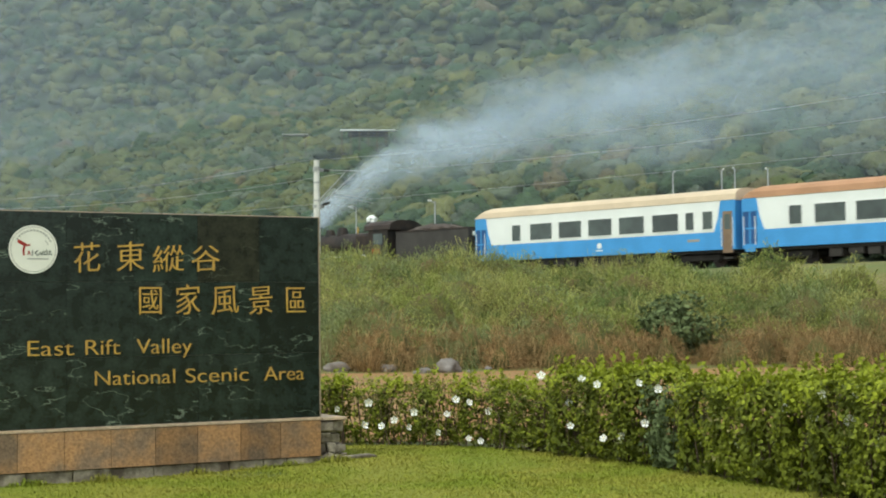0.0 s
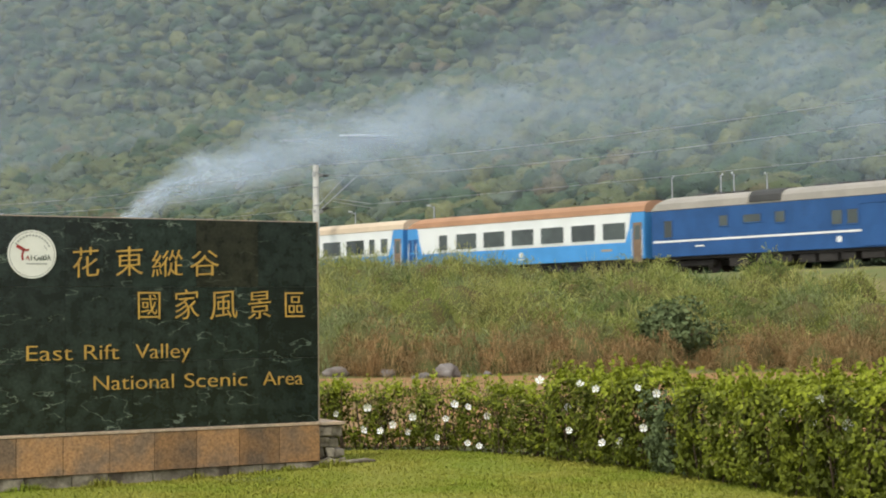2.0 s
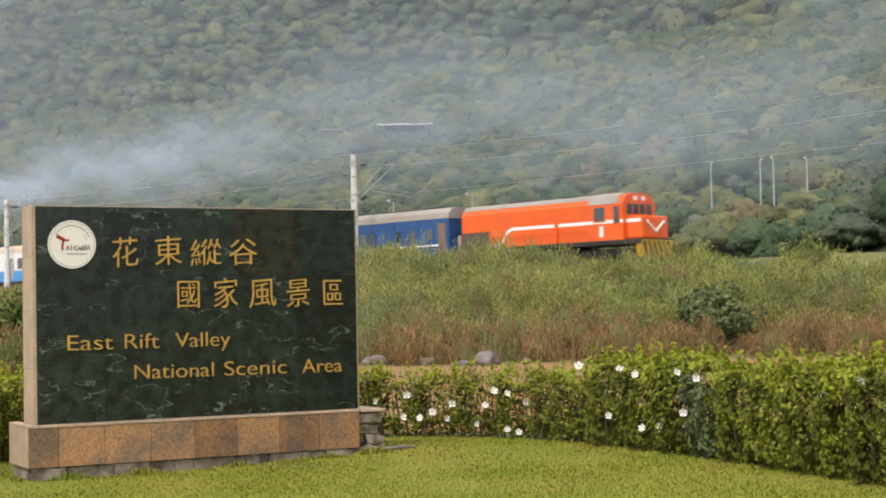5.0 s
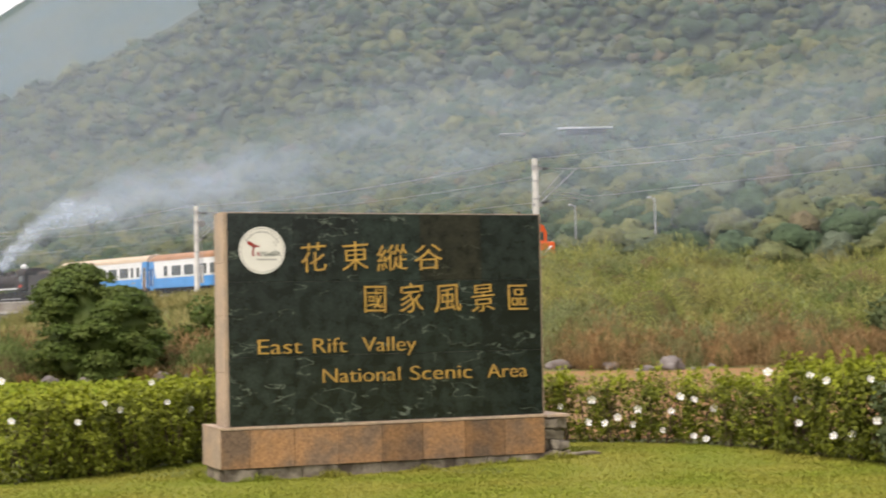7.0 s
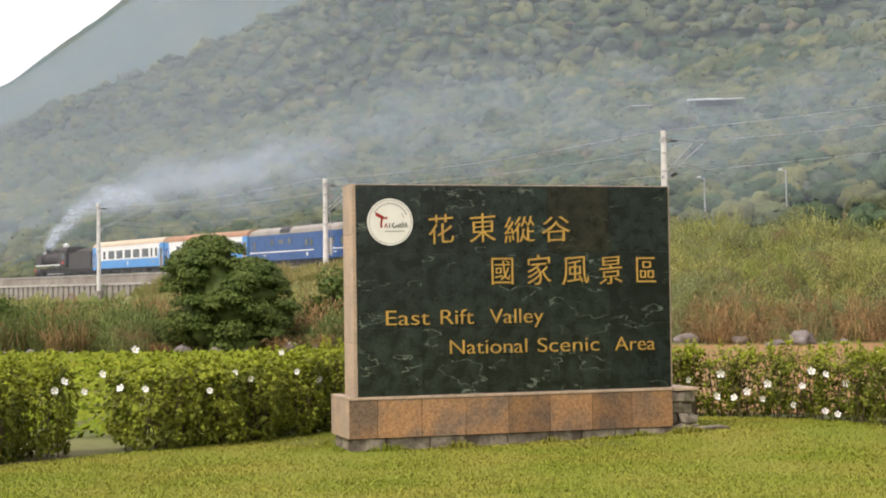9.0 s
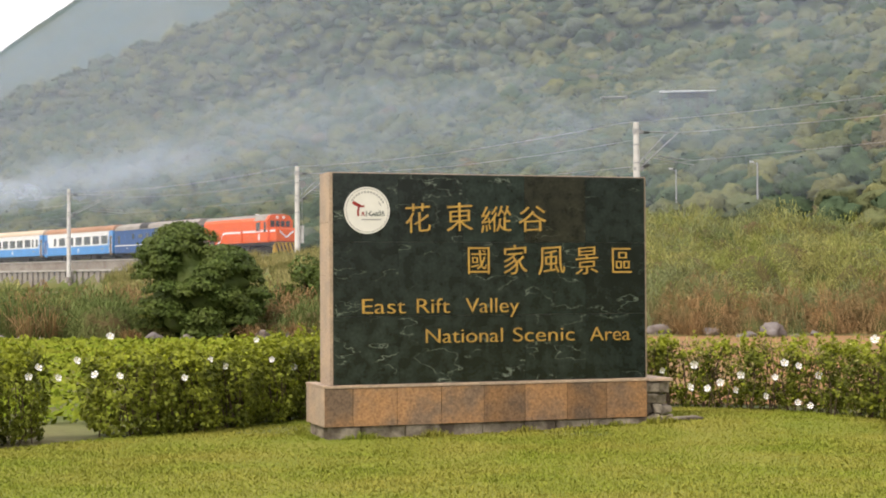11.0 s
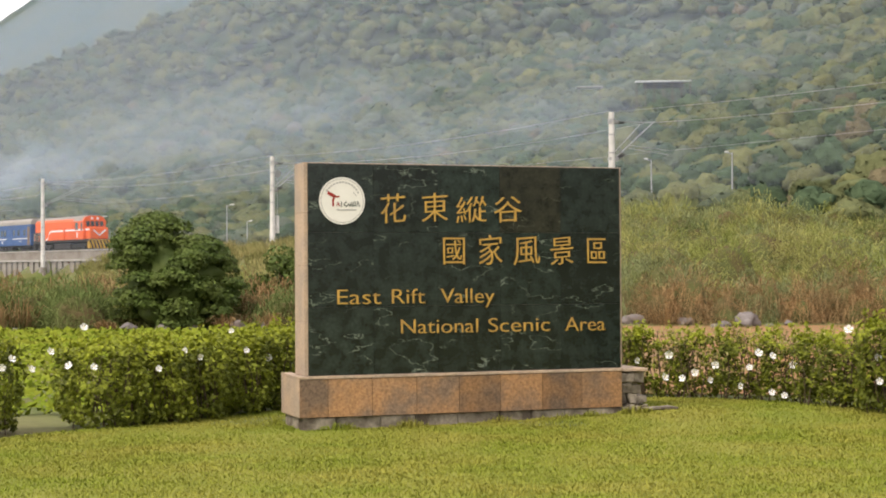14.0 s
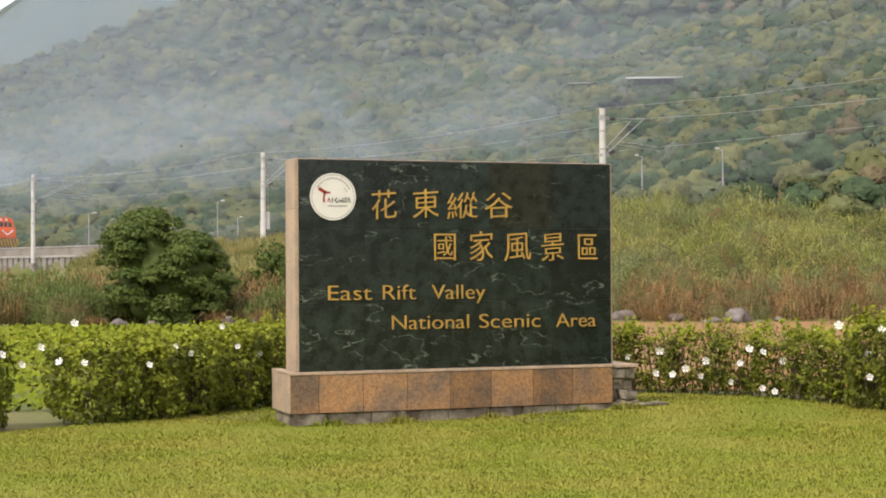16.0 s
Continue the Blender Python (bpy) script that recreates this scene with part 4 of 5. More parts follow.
        bm.faces.new([bm.verts.new((x, y, z)) for x, z in q])
    part("stripe", bm, WHITE_PAINT, s, "white side stripe")
    part("number_bar", boxed(-13.75, -13.45, 1.402, 1.412, 1.62, 2.25), WHITE_PAINT, s)
    part("side_post", boxed(-9.75, -9.55, 1.26, 1.42, 1.43, 2.75, 0.02), ORANGE, s)
    for x in (-0.45, -16.6):
        part("pilot", boxed(x - 0.25, x + 0.25, -1.35, 1.35, 0.35, 1.35, 0.05), YELLOW if x < -9 else UNDER, s)
    for k in range(6):
        o = part("hazard_stripe", plate([(0, 0), (0.16, 0), (0.5, 0.9), (0.34, 0.9)], -0.01, 0.01), BLACK, s, "black hazard stripe")
        o.matrix_basis = pose(-16.87, -1.3 + 0.42 * k, 0.4, 0, 0, 90)
    bm = bmesh.new()
    for x in np.arange(-12.3, -0.6, 1.45):
        tube(bm, (x, 1.38, 1.42), (x, 1.38, 2.1), 0.018, None, 5)
    tube(bm, (-12.4, 1.38, 2.1), (-3.4, 1.38, 2.1), 0.018, None, 5)
    part("handrail", bm, ORANGE, s)
    part("end_railing", boxed(-0.62, -0.4, 0.5, 1.35, 1.42, 2.35, 0.02), GREY_ROOF, s)
    return s


def tender():
    s = empty("coal_tender", on_track(0), "sooty dark grey coal tender behind the steam engine", "tender", "train")
    part("frame", boxed(-7.3, -0.3, -1.2, 1.2, 0.7, 1.0), BLACK, s)
    part("tank", boxed(-7.2, -0.5, -1.38, 1.38, 1.0, 3.05, 0.05), TENDER, s)
    part("rim", boxed(-7.2, -0.5, -1.40, 1.40, 3.05, 3.12), BLACK, s)
    bm = bmesh.new()
    bmesh.ops.create_icosphere(bm, subdivisions=3, radius=1)
    for v in bm.verts:
        v.co = Vector((v.co.x * 2.4, v.co.y * 1.1, max(v.co.z, -0.2) * 0.5)) * (1 + 0.25 * noise.noise(v.co * 4)) + Vector((-3.0, 0, 3.05))
    part("coal", bm, COAL, s, "heap of coal")
    bogie(s, -1.8)
    bogie(s, -5.8)
    part("lamp", boxed(-7.35, -7.2, 0.7, 1.0, 2.6, 2.85, 0.02), WHITE_PAINT, s)
    return s


def steam_locomotive():
    """x = 0 at its front."""
    s = empty("steam_locomotive", on_track(0), "black steam locomotive with white-edged running boards", "locomotive", "train")
    part("frame", boxed(-10.8, -0.4, -0.6, 0.6, 0.75, 1.2), BLACK, s)
    part("boiler", tube(bmesh.new(), (-8.2, 0, 2.45), (-2.6, 0, 2.45), 0.86, 0.80, 28), BLACK, s)
    part("smokebox", tube(bmesh.new(), (-2.6, 0, 2.45), (-0.95, 0, 2.45), 0.84, None, 28), BLACK, s)
    part("smokebox_door", tube(bmesh.new(), (-0.95, 0, 2.45), (-0.75, 0, 2.45), 0.70, 0.45, 24), BLACK, s)
    part("chimney", tube(bmesh.new(), (-1.8, 0, 3.2), (-1.8, 0, 4.05), 0.24, 0.32, 20), BLACK, s)
    part("dome", tube(bmesh.new(), (-4.6, 0, 3.1), (-4.6, 0, 3.75), 0.48, 0.30, 20), BLACK, s)
    part("sand_dome", tube(bmesh.new(), (-3.3, 0, 3.1), (-3.3, 0, 3.65), 0.40, 0.26, 20), BLACK, s)
    part("whistle", tube(bmesh.new(), (-6.3, 0.1, 3.2), (-6.3, 0.1, 3.7), 0.05, None, 8), YELLOW, s)
    part("firebox", boxed(-9.0, -6.9, -0.95, 0.95, 1.4, 3.2, 0.2), BLACK, s)
    c = part("cab", boxed(-10.7, -8.8, -1.38, 1.38, 1.5, 3.3, 0.03), BLACK, s)
    part("cab_roof", extruded(roof_profile(1.42, 3.3, 3.95), -11.0, -8.4), BLACK, s)
    part("cab_window", boxed(-10.2, -9.3, 1.385, 1.40, 2.35, 3.05), GLASS, c)
    part("number_plate", boxed(-9.9, -9.2, 1.385, 1.405, 1.75, 2.05), RED_PLATE, c, "small red plate")
    for y in (-1, 1):
        part("running_board", boxed(-8.8, -0.9, y * 1.05 - 0.3, y * 1.05 + 0.3, 1.62, 1.70), BLACK, s)
        part("board_edge", boxed(-8.8, -0.9, y * 1.36 - 0.015, y * 1.36 + 0.015, 1.60, 1.74), WHITE_PAINT, s, "white edge of the running board")
        part("deflector", boxed(-2.4, -0.7, y * 1.25 - 0.02, y * 1.25 + 0.02, 1.75, 3.2), TENDER, s, "smoke deflector plate")
        part("cylinder", tube(bmesh.new(), (-2.5, y * 1.12, 0.95), (-1.2, y * 1.12, 0.95), 0.36, None, 18), BLACK, s)
        for x in (-3.5, -5.0, -6.5, -8.0):
            w = part("driving_wheel", tube(bmesh.new(), (x, y * 0.52, 0.70), (x, y * 0.66, 0.70), 0.70, None, 28), BLACK, s)
            part("tyre", tube(bmesh.new(), (x, y * 0.60, 0.70), (x, y * 0.675, 0.70), 0.64, None, 28), TENDER, w)
        part("coupling_rod", boxed(-8.2, -3.3, y * 0.74 - 0.03, y * 0.74 + 0.03, 0.48, 0.60), STEEL, s)
        part("leading_wheel", tube(bmesh.new(), (-1.3, y * 0.52, 0.38), (-1.3, y * 0.64, 0.38), 0.38, None, 20), BLACK, s)
        part("trailing_wheel", tube(bmesh.new(), (-9.6, y * 0.52, 0.40), (-9.6, y * 0.64, 0.40), 0.40, None, 20), BLACK, s)
    part("buffer_beam", boxed(-0.55, -0.35, -1.3, 1.3, 0.85, 1.25, 0.03), RED_PLATE, s)
    part("cowcatcher", plate([(-0.4, 0.8), (0.25, 0.2), (-0.4, 0.2)], -1.1, 1.1), BLACK, s, "slatted cowcatcher")
    part("headlamp", tube(bmesh.new(), (-0.95, 0, 3.35), (-0.7, 0, 3.35), 0.2, None, 16), DISC, s)
    bm = bmesh.new()
    bmesh.ops.create_icosphere(bm, subdivisions=3, radius=0.34)
    for v in bm.verts:
        v.co = v.co * (1 + 0.5 * noise.noise(v.co * 5)) + Vector((-7.6, 0, 4.1))
    part("steam_puff", bm, WHITE_PAINT, s, "small puff of white steam at the safety valve")
    return s


CAR_1 = coach("passenger_coach", CREAM_ROOF, ((3.4, 4.1), (4.9, 6.65), (7.2, 8.95), (9.5, 11.25), (11.8, 13.6), (14.2, 16.0), (16.5, 17.05), (17.65, 18.3)), "light blue and white passenger coach with a cream roof")
CAR_2 = coach("passenger_coach", RUST_ROOF, ((3.2, 3.95), (4.75, 6.55), (7.15, 8.95), (9.55, 11.35), (11.95, 13.75), (14.35, 16.15), (16.75, 18.4)), "light blue and white passenger coach with a rust-brown roof")
VAN, DIESEL, TENDER_CAR, STEAM = luggage_van(), diesel_locomotive(), tender(), steam_locomotive()
# the diesel is 15.9 m long over its couplings
for piece in DIESEL.children:
    piece.matrix_basis = Matrix.Diagonal((0.935, 1, 1, 1)) @ piece.matrix_basis
TRAIN = ((STEAM, 18.6), (TENDER_CAR, 7.6), (CAR_1, 0.0), (CAR_2, -20.0), (VAN, -40.0), (DIESEL, -61.2))
RUN = np.polyfit((0, 0.7, 1.5, 2.2, 3, 3.5, 4.2, 6.5, 7, 7.8, 8.5, 9.2, 11.3, 12, 12.5, 14.5, 16),
                 (0.1, 9.27, 19.9, 29.7, 39.56, 46.5, 55.8, 86.5, 92.8, 102.6, 112.5, 121.6, 147.2, 156.1, 162.4, 186.4, 203.2), 4)


def run(t):
    """How far the front coach has come along the line."""
    return float(np.polyval(RUN, t) + np.interp(t, (0, 2.2, 4.2, 7.5, 9.2, 14, 16), (-0.7, -1.15, -0.8, -0.45, 0, 0.6, 0.8)))


# ---- things on the hill and at its foot ----
def pavilion():
    s = empty("hill_pavilion", pose(3.8, 238, 27.6) @ Matrix.Scale(0.78, 4), "small hillside shelter with a long white roof", "shelter")
    # wall strip coloured near black to paint the shadow beneath the roof
    part("wall", boxed(1.2, 9.0, 0.6, 2.0, 2.3, 3.34), UNDER, s)
    part("roof", boxed(-0.3, 10.4, -0.6, 0.5, 3.35, 3.52, 0.04), WHITE_PAINT, s, "long flat white roof")
    part("fascia", boxed(-0.3, 6.2, -0.68, -0.61, 3.32, 3.58, 0.01), WHITE_PAINT, s, "white painted edge of the roof")
    part("side_roof", boxed(-11.5, -6.5, 0, 3, 2.6, 2.8, 0.04), WALL_PALE, s)
    for x in np.arange(0, 10.5, 1.7):
        part("post", boxed(x - 0.1, x + 0.1, -0.5, -0.3, -2.0, 3.35), BARK, s)
    for x in (-11.0, -7.0):
        part("post", boxed(x - 0.1, x + 0.1, 0.4, 0.6, -1.5, 2.6), BARK, s)
    return s


pavilion()


def lamp_post(az, r, top, arm):
    x, y = r * math.sin(radians(az)), r * math.cos(radians(az))
    z = float(ground(x, y)) - 0.3
    s = empty("lamp_post", pose(x, y, z), "slim pale grey lamp post at the foot of the hill", "lamp post", "lamp posts below the hill")
    part("pole", tube(bmesh.new(), (0, 0, 0), (0, 0, top - z), 0.10, 0.06, 8), STEEL, s)
    part("arm", tube(bmesh.new(), (0, 0, top - z - 0.15), (arm, 0, top - z + 0.05), 0.04, None, 6), STEEL, s)
    part("lantern", boxed(min(arm * 0.6, arm * 1.3), max(arm * 0.6, arm * 1.3), -0.14, 0.14, top - z, top - z + 0.14, 0.03), POLE, s)
    return s


for az, r, top, arm in ((1.41, 148, 12.2, -0.5), (4.27, 140, 12.1, -0.5), (-13.89, 193, 10.2, 0.7), (-13.17, 195, 8.3, 0.5), (-18.4, 224, 9.9, 0.9),
                        (12.87, 126, 13.0, 0.14), (14.6, 124, 12.9, 0.14), (15.06, 124, 13.0, -0.14), (16.22, 122, 12.7, -0.16)):
    lamp_post(az, r, top, arm)

# ---- haze before the hillside: added see-through sheets imitate it, deeper with distance ----
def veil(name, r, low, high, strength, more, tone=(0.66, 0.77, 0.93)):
    """A thin upright see-through sheet added to imitate haze across the valley, denser to the west; it ends at the
    skyline.
    """
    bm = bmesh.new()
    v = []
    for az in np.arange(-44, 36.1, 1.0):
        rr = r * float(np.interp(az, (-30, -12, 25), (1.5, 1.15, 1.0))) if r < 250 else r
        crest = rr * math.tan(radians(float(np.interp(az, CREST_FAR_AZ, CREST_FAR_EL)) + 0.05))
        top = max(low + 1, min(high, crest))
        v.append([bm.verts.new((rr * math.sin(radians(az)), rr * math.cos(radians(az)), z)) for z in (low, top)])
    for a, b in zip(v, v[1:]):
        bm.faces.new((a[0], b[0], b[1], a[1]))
    m = bpy.data.materials.new("haze_tint")
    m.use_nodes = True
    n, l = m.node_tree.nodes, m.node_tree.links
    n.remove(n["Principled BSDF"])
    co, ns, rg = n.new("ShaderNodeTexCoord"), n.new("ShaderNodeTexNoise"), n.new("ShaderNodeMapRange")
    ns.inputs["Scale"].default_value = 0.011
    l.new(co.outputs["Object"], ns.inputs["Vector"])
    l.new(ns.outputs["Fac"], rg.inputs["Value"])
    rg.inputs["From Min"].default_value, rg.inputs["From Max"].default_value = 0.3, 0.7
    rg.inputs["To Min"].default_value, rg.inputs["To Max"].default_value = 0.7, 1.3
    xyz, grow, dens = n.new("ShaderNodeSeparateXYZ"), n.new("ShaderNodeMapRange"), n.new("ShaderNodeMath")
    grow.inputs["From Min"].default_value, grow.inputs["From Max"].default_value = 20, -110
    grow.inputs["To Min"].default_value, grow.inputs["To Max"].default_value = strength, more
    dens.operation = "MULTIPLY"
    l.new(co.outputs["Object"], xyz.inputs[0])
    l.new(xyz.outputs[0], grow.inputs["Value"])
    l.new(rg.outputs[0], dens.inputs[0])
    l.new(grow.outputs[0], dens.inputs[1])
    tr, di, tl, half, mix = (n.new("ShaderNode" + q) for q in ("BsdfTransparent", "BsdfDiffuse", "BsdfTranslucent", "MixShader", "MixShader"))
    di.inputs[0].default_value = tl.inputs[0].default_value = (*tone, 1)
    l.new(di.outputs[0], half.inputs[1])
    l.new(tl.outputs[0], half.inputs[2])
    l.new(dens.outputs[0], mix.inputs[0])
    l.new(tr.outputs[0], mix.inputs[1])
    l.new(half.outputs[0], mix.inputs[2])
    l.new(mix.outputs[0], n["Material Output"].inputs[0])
    ob = part(name, bm, m)
    ob.data.shade_smooth()
    return tagged(ob, "pale bluish see-through sheet imitating haze before the wooded hillside", "haze", kind="stuff")


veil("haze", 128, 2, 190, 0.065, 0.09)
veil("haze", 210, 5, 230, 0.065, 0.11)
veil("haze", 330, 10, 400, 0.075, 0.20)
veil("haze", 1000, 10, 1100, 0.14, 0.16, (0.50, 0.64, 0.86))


# ---- the bank: reeds, dry stalks, shrubs and boulders ----
def spread(count, az0, az1, y0, y1):
    az, y = np.radians(rng.uniform(az0, az1, count)), rng.uniform(y0, y1, count)
    x = y * np.tan(az)
    n, d = from_track(x, y)
    keep = n < -6.5
    return np.column_stack([x, y])[keep]


def clumps(name, c, per, size, low, high, wide, mat, label, category, lean=1.1, droop=0.9):
    """Blades that fan out from the middle of each clump; clumps differ in height and breadth."""
    k = len(c)
    big = np.array([0.80 + 0.85 * noise.noise((x * 0.30, y * 0.30, 3.3)) + 0.3 * noise.noise((x * 1.1, y * 1.1, 8)) for x, y in c]).clip(0.3, 2) * rng.uniform(0.7, 1.2, k)
    n = k * per
    ci = np.repeat(np.arange(k), per)
    yaw = rng.uniform(0, 2 * np.pi, n)
    out = np.stack([np.cos(yaw), np.sin(yaw)], 1)
    foot = c[ci] + out * (rng.uniform(0, 1, n) * size * 0.5 * big[ci])[:, None]
    z = ground(foot[:, 0], foot[:, 1]) - 0.03
    foot = np.column_stack([foot, z])
    tall = rng.uniform(low, high, n) * big[ci]
    tip = rng.uniform(0.05, 1, n) * lean
    go = np.column_stack([out, np.zeros(n)])
    side = np.column_stack([-out[:, 1], out[:, 0], np.zeros(n)]) * rng.choice([0.3, 1.0], n)[:, None]
    tw = rng.normal(0, 0.5, (n, 3)) * (1, 1, 0)
    side = side + tw
    side = side / np.linalg.norm(side, axis=1, keepdims=True) * wide / 2
    up = np.array([0, 0, 1.0])
    mid = foot + go * (tall * tip * 0.30)[:, None] + up * (tall * 0.62)[:, None]
    top = foot + go * (tall * tip * 0.95)[:, None] + up * (tall * (1 - droop * 0.45 * tip))[:, None]
    v = np.stack([foot - side * 0.7, foot + side * 0.7, mid + side, mid - side, top], 1).reshape(-1, 3)
    q = np.arange(n)[:, None] * 5
    ob = tri_mesh(name, v, np.concatenate([q + [0, 1, 2], q + [0, 2, 3], q + [3, 2, 4]]), [mat])
    return tagged(ob, label, category, kind="stuff")


def bank_spread(*a):
    """The reedy bank leaves the stone bed bare beyond the low fence."""
    q = spread(*a)
    n, d = from_track(q[:, 0], q[:, 1])
    return q[(n < -8.5) & ((d > -10) | (n < -15))]


def mounds(name, c, wide, tall, per, reach, blade, mats, core, label, category, fall=0.45, rise=0.35):
    """Rounded thickets of fine blades that stand out from a dense heart, coloured dark for the shade in the gaps, and
    droop at their tips; each thicket has one colour.
    """
    k = len(c)
    base = np.column_stack([c, ground(c[:, 0], c[:, 1]) - 0.1])
    size = np.column_stack([wide, wide, tall])
    n = k * per
    ci = np.repeat(np.arange(k), per)
    d = rng.normal(0, 1, (n, 3))
    d[:, 2] = np.abs(d[:, 2]) * 0.9 - 0.05
    d /= np.linalg.norm(d, axis=1, keepdims=True)
    # sub-clumps make the outline uneven
    lump = 1 + 0.22 * np.sin(d[:, 0] * 5.1 + ci) * np.cos(d[:, 1] * 4.3 + 2 * ci) + 0.14 * np.sin(d[:, 2] * 8 + d[:, 0] * 7 + ci * 3)
    p = base[ci] + d * size[ci] * (rng.uniform(0.60, 0.92, n) * lump)[:, None]
    go = d * (0.9, 0.9, 0.6) + (0, 0, rise) + rng.normal(0, 0.38, (n, 3))
    go /= np.linalg.norm(go, axis=1, keepdims=True)
    long = rng.uniform(0.5, 1.25, n) * reach
    side = np.cross(go, rng.normal(0, 1, (n, 3)))
    side = side / np.linalg.norm(side, axis=1, keepdims=True) * blade / 2
    flat_go = go * (1, 1, 0)
    mid = p + go * (long * 0.6)[:, None]
    tip = mid + (go * 0.25 + flat_go * 0.35 - np.array([0, 0, 1.0]) * fall)* long[:, None]
    v = np.stack([p - side * 0.6, p + side * 0.6, mid + side, mid - side, tip], 1).reshape(-1, 3)
    q = np.arange(n)[:, None] * 5
    t = np.concatenate([q + [0, 1, 2], q + [0, 2, 3], q + [3, 2, 4]])
    slot = rng.integers(0, len(mats), k)
    idx = np.tile(slot[ci], 3)
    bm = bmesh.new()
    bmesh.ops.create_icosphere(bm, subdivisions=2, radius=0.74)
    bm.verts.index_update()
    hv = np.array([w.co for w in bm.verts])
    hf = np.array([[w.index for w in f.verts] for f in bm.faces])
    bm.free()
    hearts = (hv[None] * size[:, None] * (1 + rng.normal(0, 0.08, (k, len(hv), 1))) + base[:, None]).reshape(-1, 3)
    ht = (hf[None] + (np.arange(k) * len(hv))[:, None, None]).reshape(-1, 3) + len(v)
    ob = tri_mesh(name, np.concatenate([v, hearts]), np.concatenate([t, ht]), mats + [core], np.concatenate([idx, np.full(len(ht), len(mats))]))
    return tagged(ob, label, category, kind="stuff")


clumps("reeds", bank_spread(420, -3, 23, 50.5, 100), 60, 1.3, 0.3, 0.8, 0.015, REED, "tall yellow-green reeds covering the bank", "reeds", 1.7, 1.3)
clumps("sedge", bank_spread(220, -3, 23, 50.8, 98), 60, 1.4, 0.4, 0.9, 0.022, REED_DARK, "dark green sedge among the reeds on the bank", "sedge", 1.6, 1.2)
clumps("faded_grass", bank_spread(90, -3, 23, 50.8, 100), 60, 1.3, 0.5, 1.2, 0.014, PALE, "faded straw-coloured grass among the reeds on the bank", "grass", 1.6, 1.2)
SHRUB = np.array([11.75, 50.6])
c = bank_spread(150, -3, 23, 51.3, 76)
c = c[np.hypot(*(c - SHRUB - (0, -0.6)).T) > 1.9]
mounds("cane_thicket", c, rng.uniform(1.0, 2.1, len(c)), rng.uniform(0.9, 2.0, len(c)), 1350, 0.42, 0.026, [REED, REED_GREY, REED_DARK, REED], GAP_SHADE, "feathery rounded thickets of wild cane on the bank", "cane")
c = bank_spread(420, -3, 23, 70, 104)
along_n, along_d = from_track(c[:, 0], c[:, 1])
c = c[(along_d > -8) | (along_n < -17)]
mounds("tall_cane", c, rng.uniform(0.9, 2.1, len(c)), rng.uniform(1.1, 2.4, len(c)), 900, 0.55, 0.030, [REED, REED_GREY, REED], GAP_SHADE, "tall feathery wild cane along the top of the bank", "cane", 0.45, 0.6)
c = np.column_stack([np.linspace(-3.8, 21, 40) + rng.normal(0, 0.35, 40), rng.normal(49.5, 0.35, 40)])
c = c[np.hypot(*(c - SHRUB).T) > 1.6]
mounds("dry_mops", c, rng.uniform(0.5, 1.0, len(c)), rng.uniform(1.0, 2.0, len(c)), 700, 0.45, 0.017, [DRY, DRY, DRY, REED_GREY], GAP_SHADE, "shaggy mops of dry tawny grass along the foot of the bank", "dry grass", 1.0, 0.1)
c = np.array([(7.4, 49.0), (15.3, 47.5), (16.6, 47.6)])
mounds("round_mops", c, np.array([0.85, 0.95, 0.9]), np.array([1.25, 1.35, 1.2]), 1500, 0.45, 0.014, [DRY], GAP_SHADE, "rounded tufts of tawny dry grass before the bank", "dry grass", 1.0, 0.2)
clumps("plume_grass", bank_spread(110, -3, 14.5, 68, 104), 40, 1.0, 0.9, 2.0, 0.018, REED, "tall plumed grass along the top of the bank", "grass", 1.2, 1.0)
c = np.column_stack([np.repeat(rng.uniform(-3.5, 20, 14), 3) + rng.normal(0, 0.35, 42), rng.normal(49.3, 0.4, 42)])
clumps("dry_grass", c, 160, 0.75, 0.4, 1.2, 0.011, DRY, "dry brown grass hanging along the foot of the bank", "dry grass", 1.4, 1.5)
clumps("seed_heads", bank_spread(330, 9, 23, 66, 97), 22, 0.9, 1.2, 1.9, 0.03, PALE, "straw-coloured seed heads above the reeds", "grass", 0.7, 0.6)
# towards the wall
clumps("marsh_reeds", spread(90, -32, -3, 46.5, 58), 60, 1.0, 0.9, 1.75, 0.024, REED, "pale green drooping reeds beyond the crop field", "reeds")
clumps("marsh_grass", spread(360, -32, -3, 46, 62), 50, 0.9, 0.6, 1.35, 0.030, REED_DARK, "tangled green grass beyond the crop field", "grass")
clumps("brown_undergrowth", spread(140, -32, -6, 45.4, 50), 70, 0.6, 0.5, 1.2, 0.026, DRY, "brown dry undergrowth at the edge of the field", "dry grass", 1.3, 1.4)
c = spread(120, -32, -4, 46.3, 57)
mounds("drooping_grass", c, rng.uniform(0.7, 1.5, len(c)), rng.uniform(0.8, 1.75, len(c)), 800, 0.5, 0.028, [REED, REED_DARK, DRY, REED_DARK], GAP_SHADE, "drooping mounds of tall grass beyond the crop field", "grass", 0.8)
c = spread(3000, -19, -5, 62, 160)
clumps("straw_grass", c[from_track(c[:, 0], c[:, 1])[1] < 84], 34, 1.0, 0.7, 1.4, 0.045, PALE, "pale yellow tall grass below the railway", "grass")
c = spread(1500, -32, -16, 62, 178)
clumps("wayside_grass", c, 26, 1.2, 0.3, 0.75, 0.06, REED_DARK, "low green grass before the concrete wall", "grass")


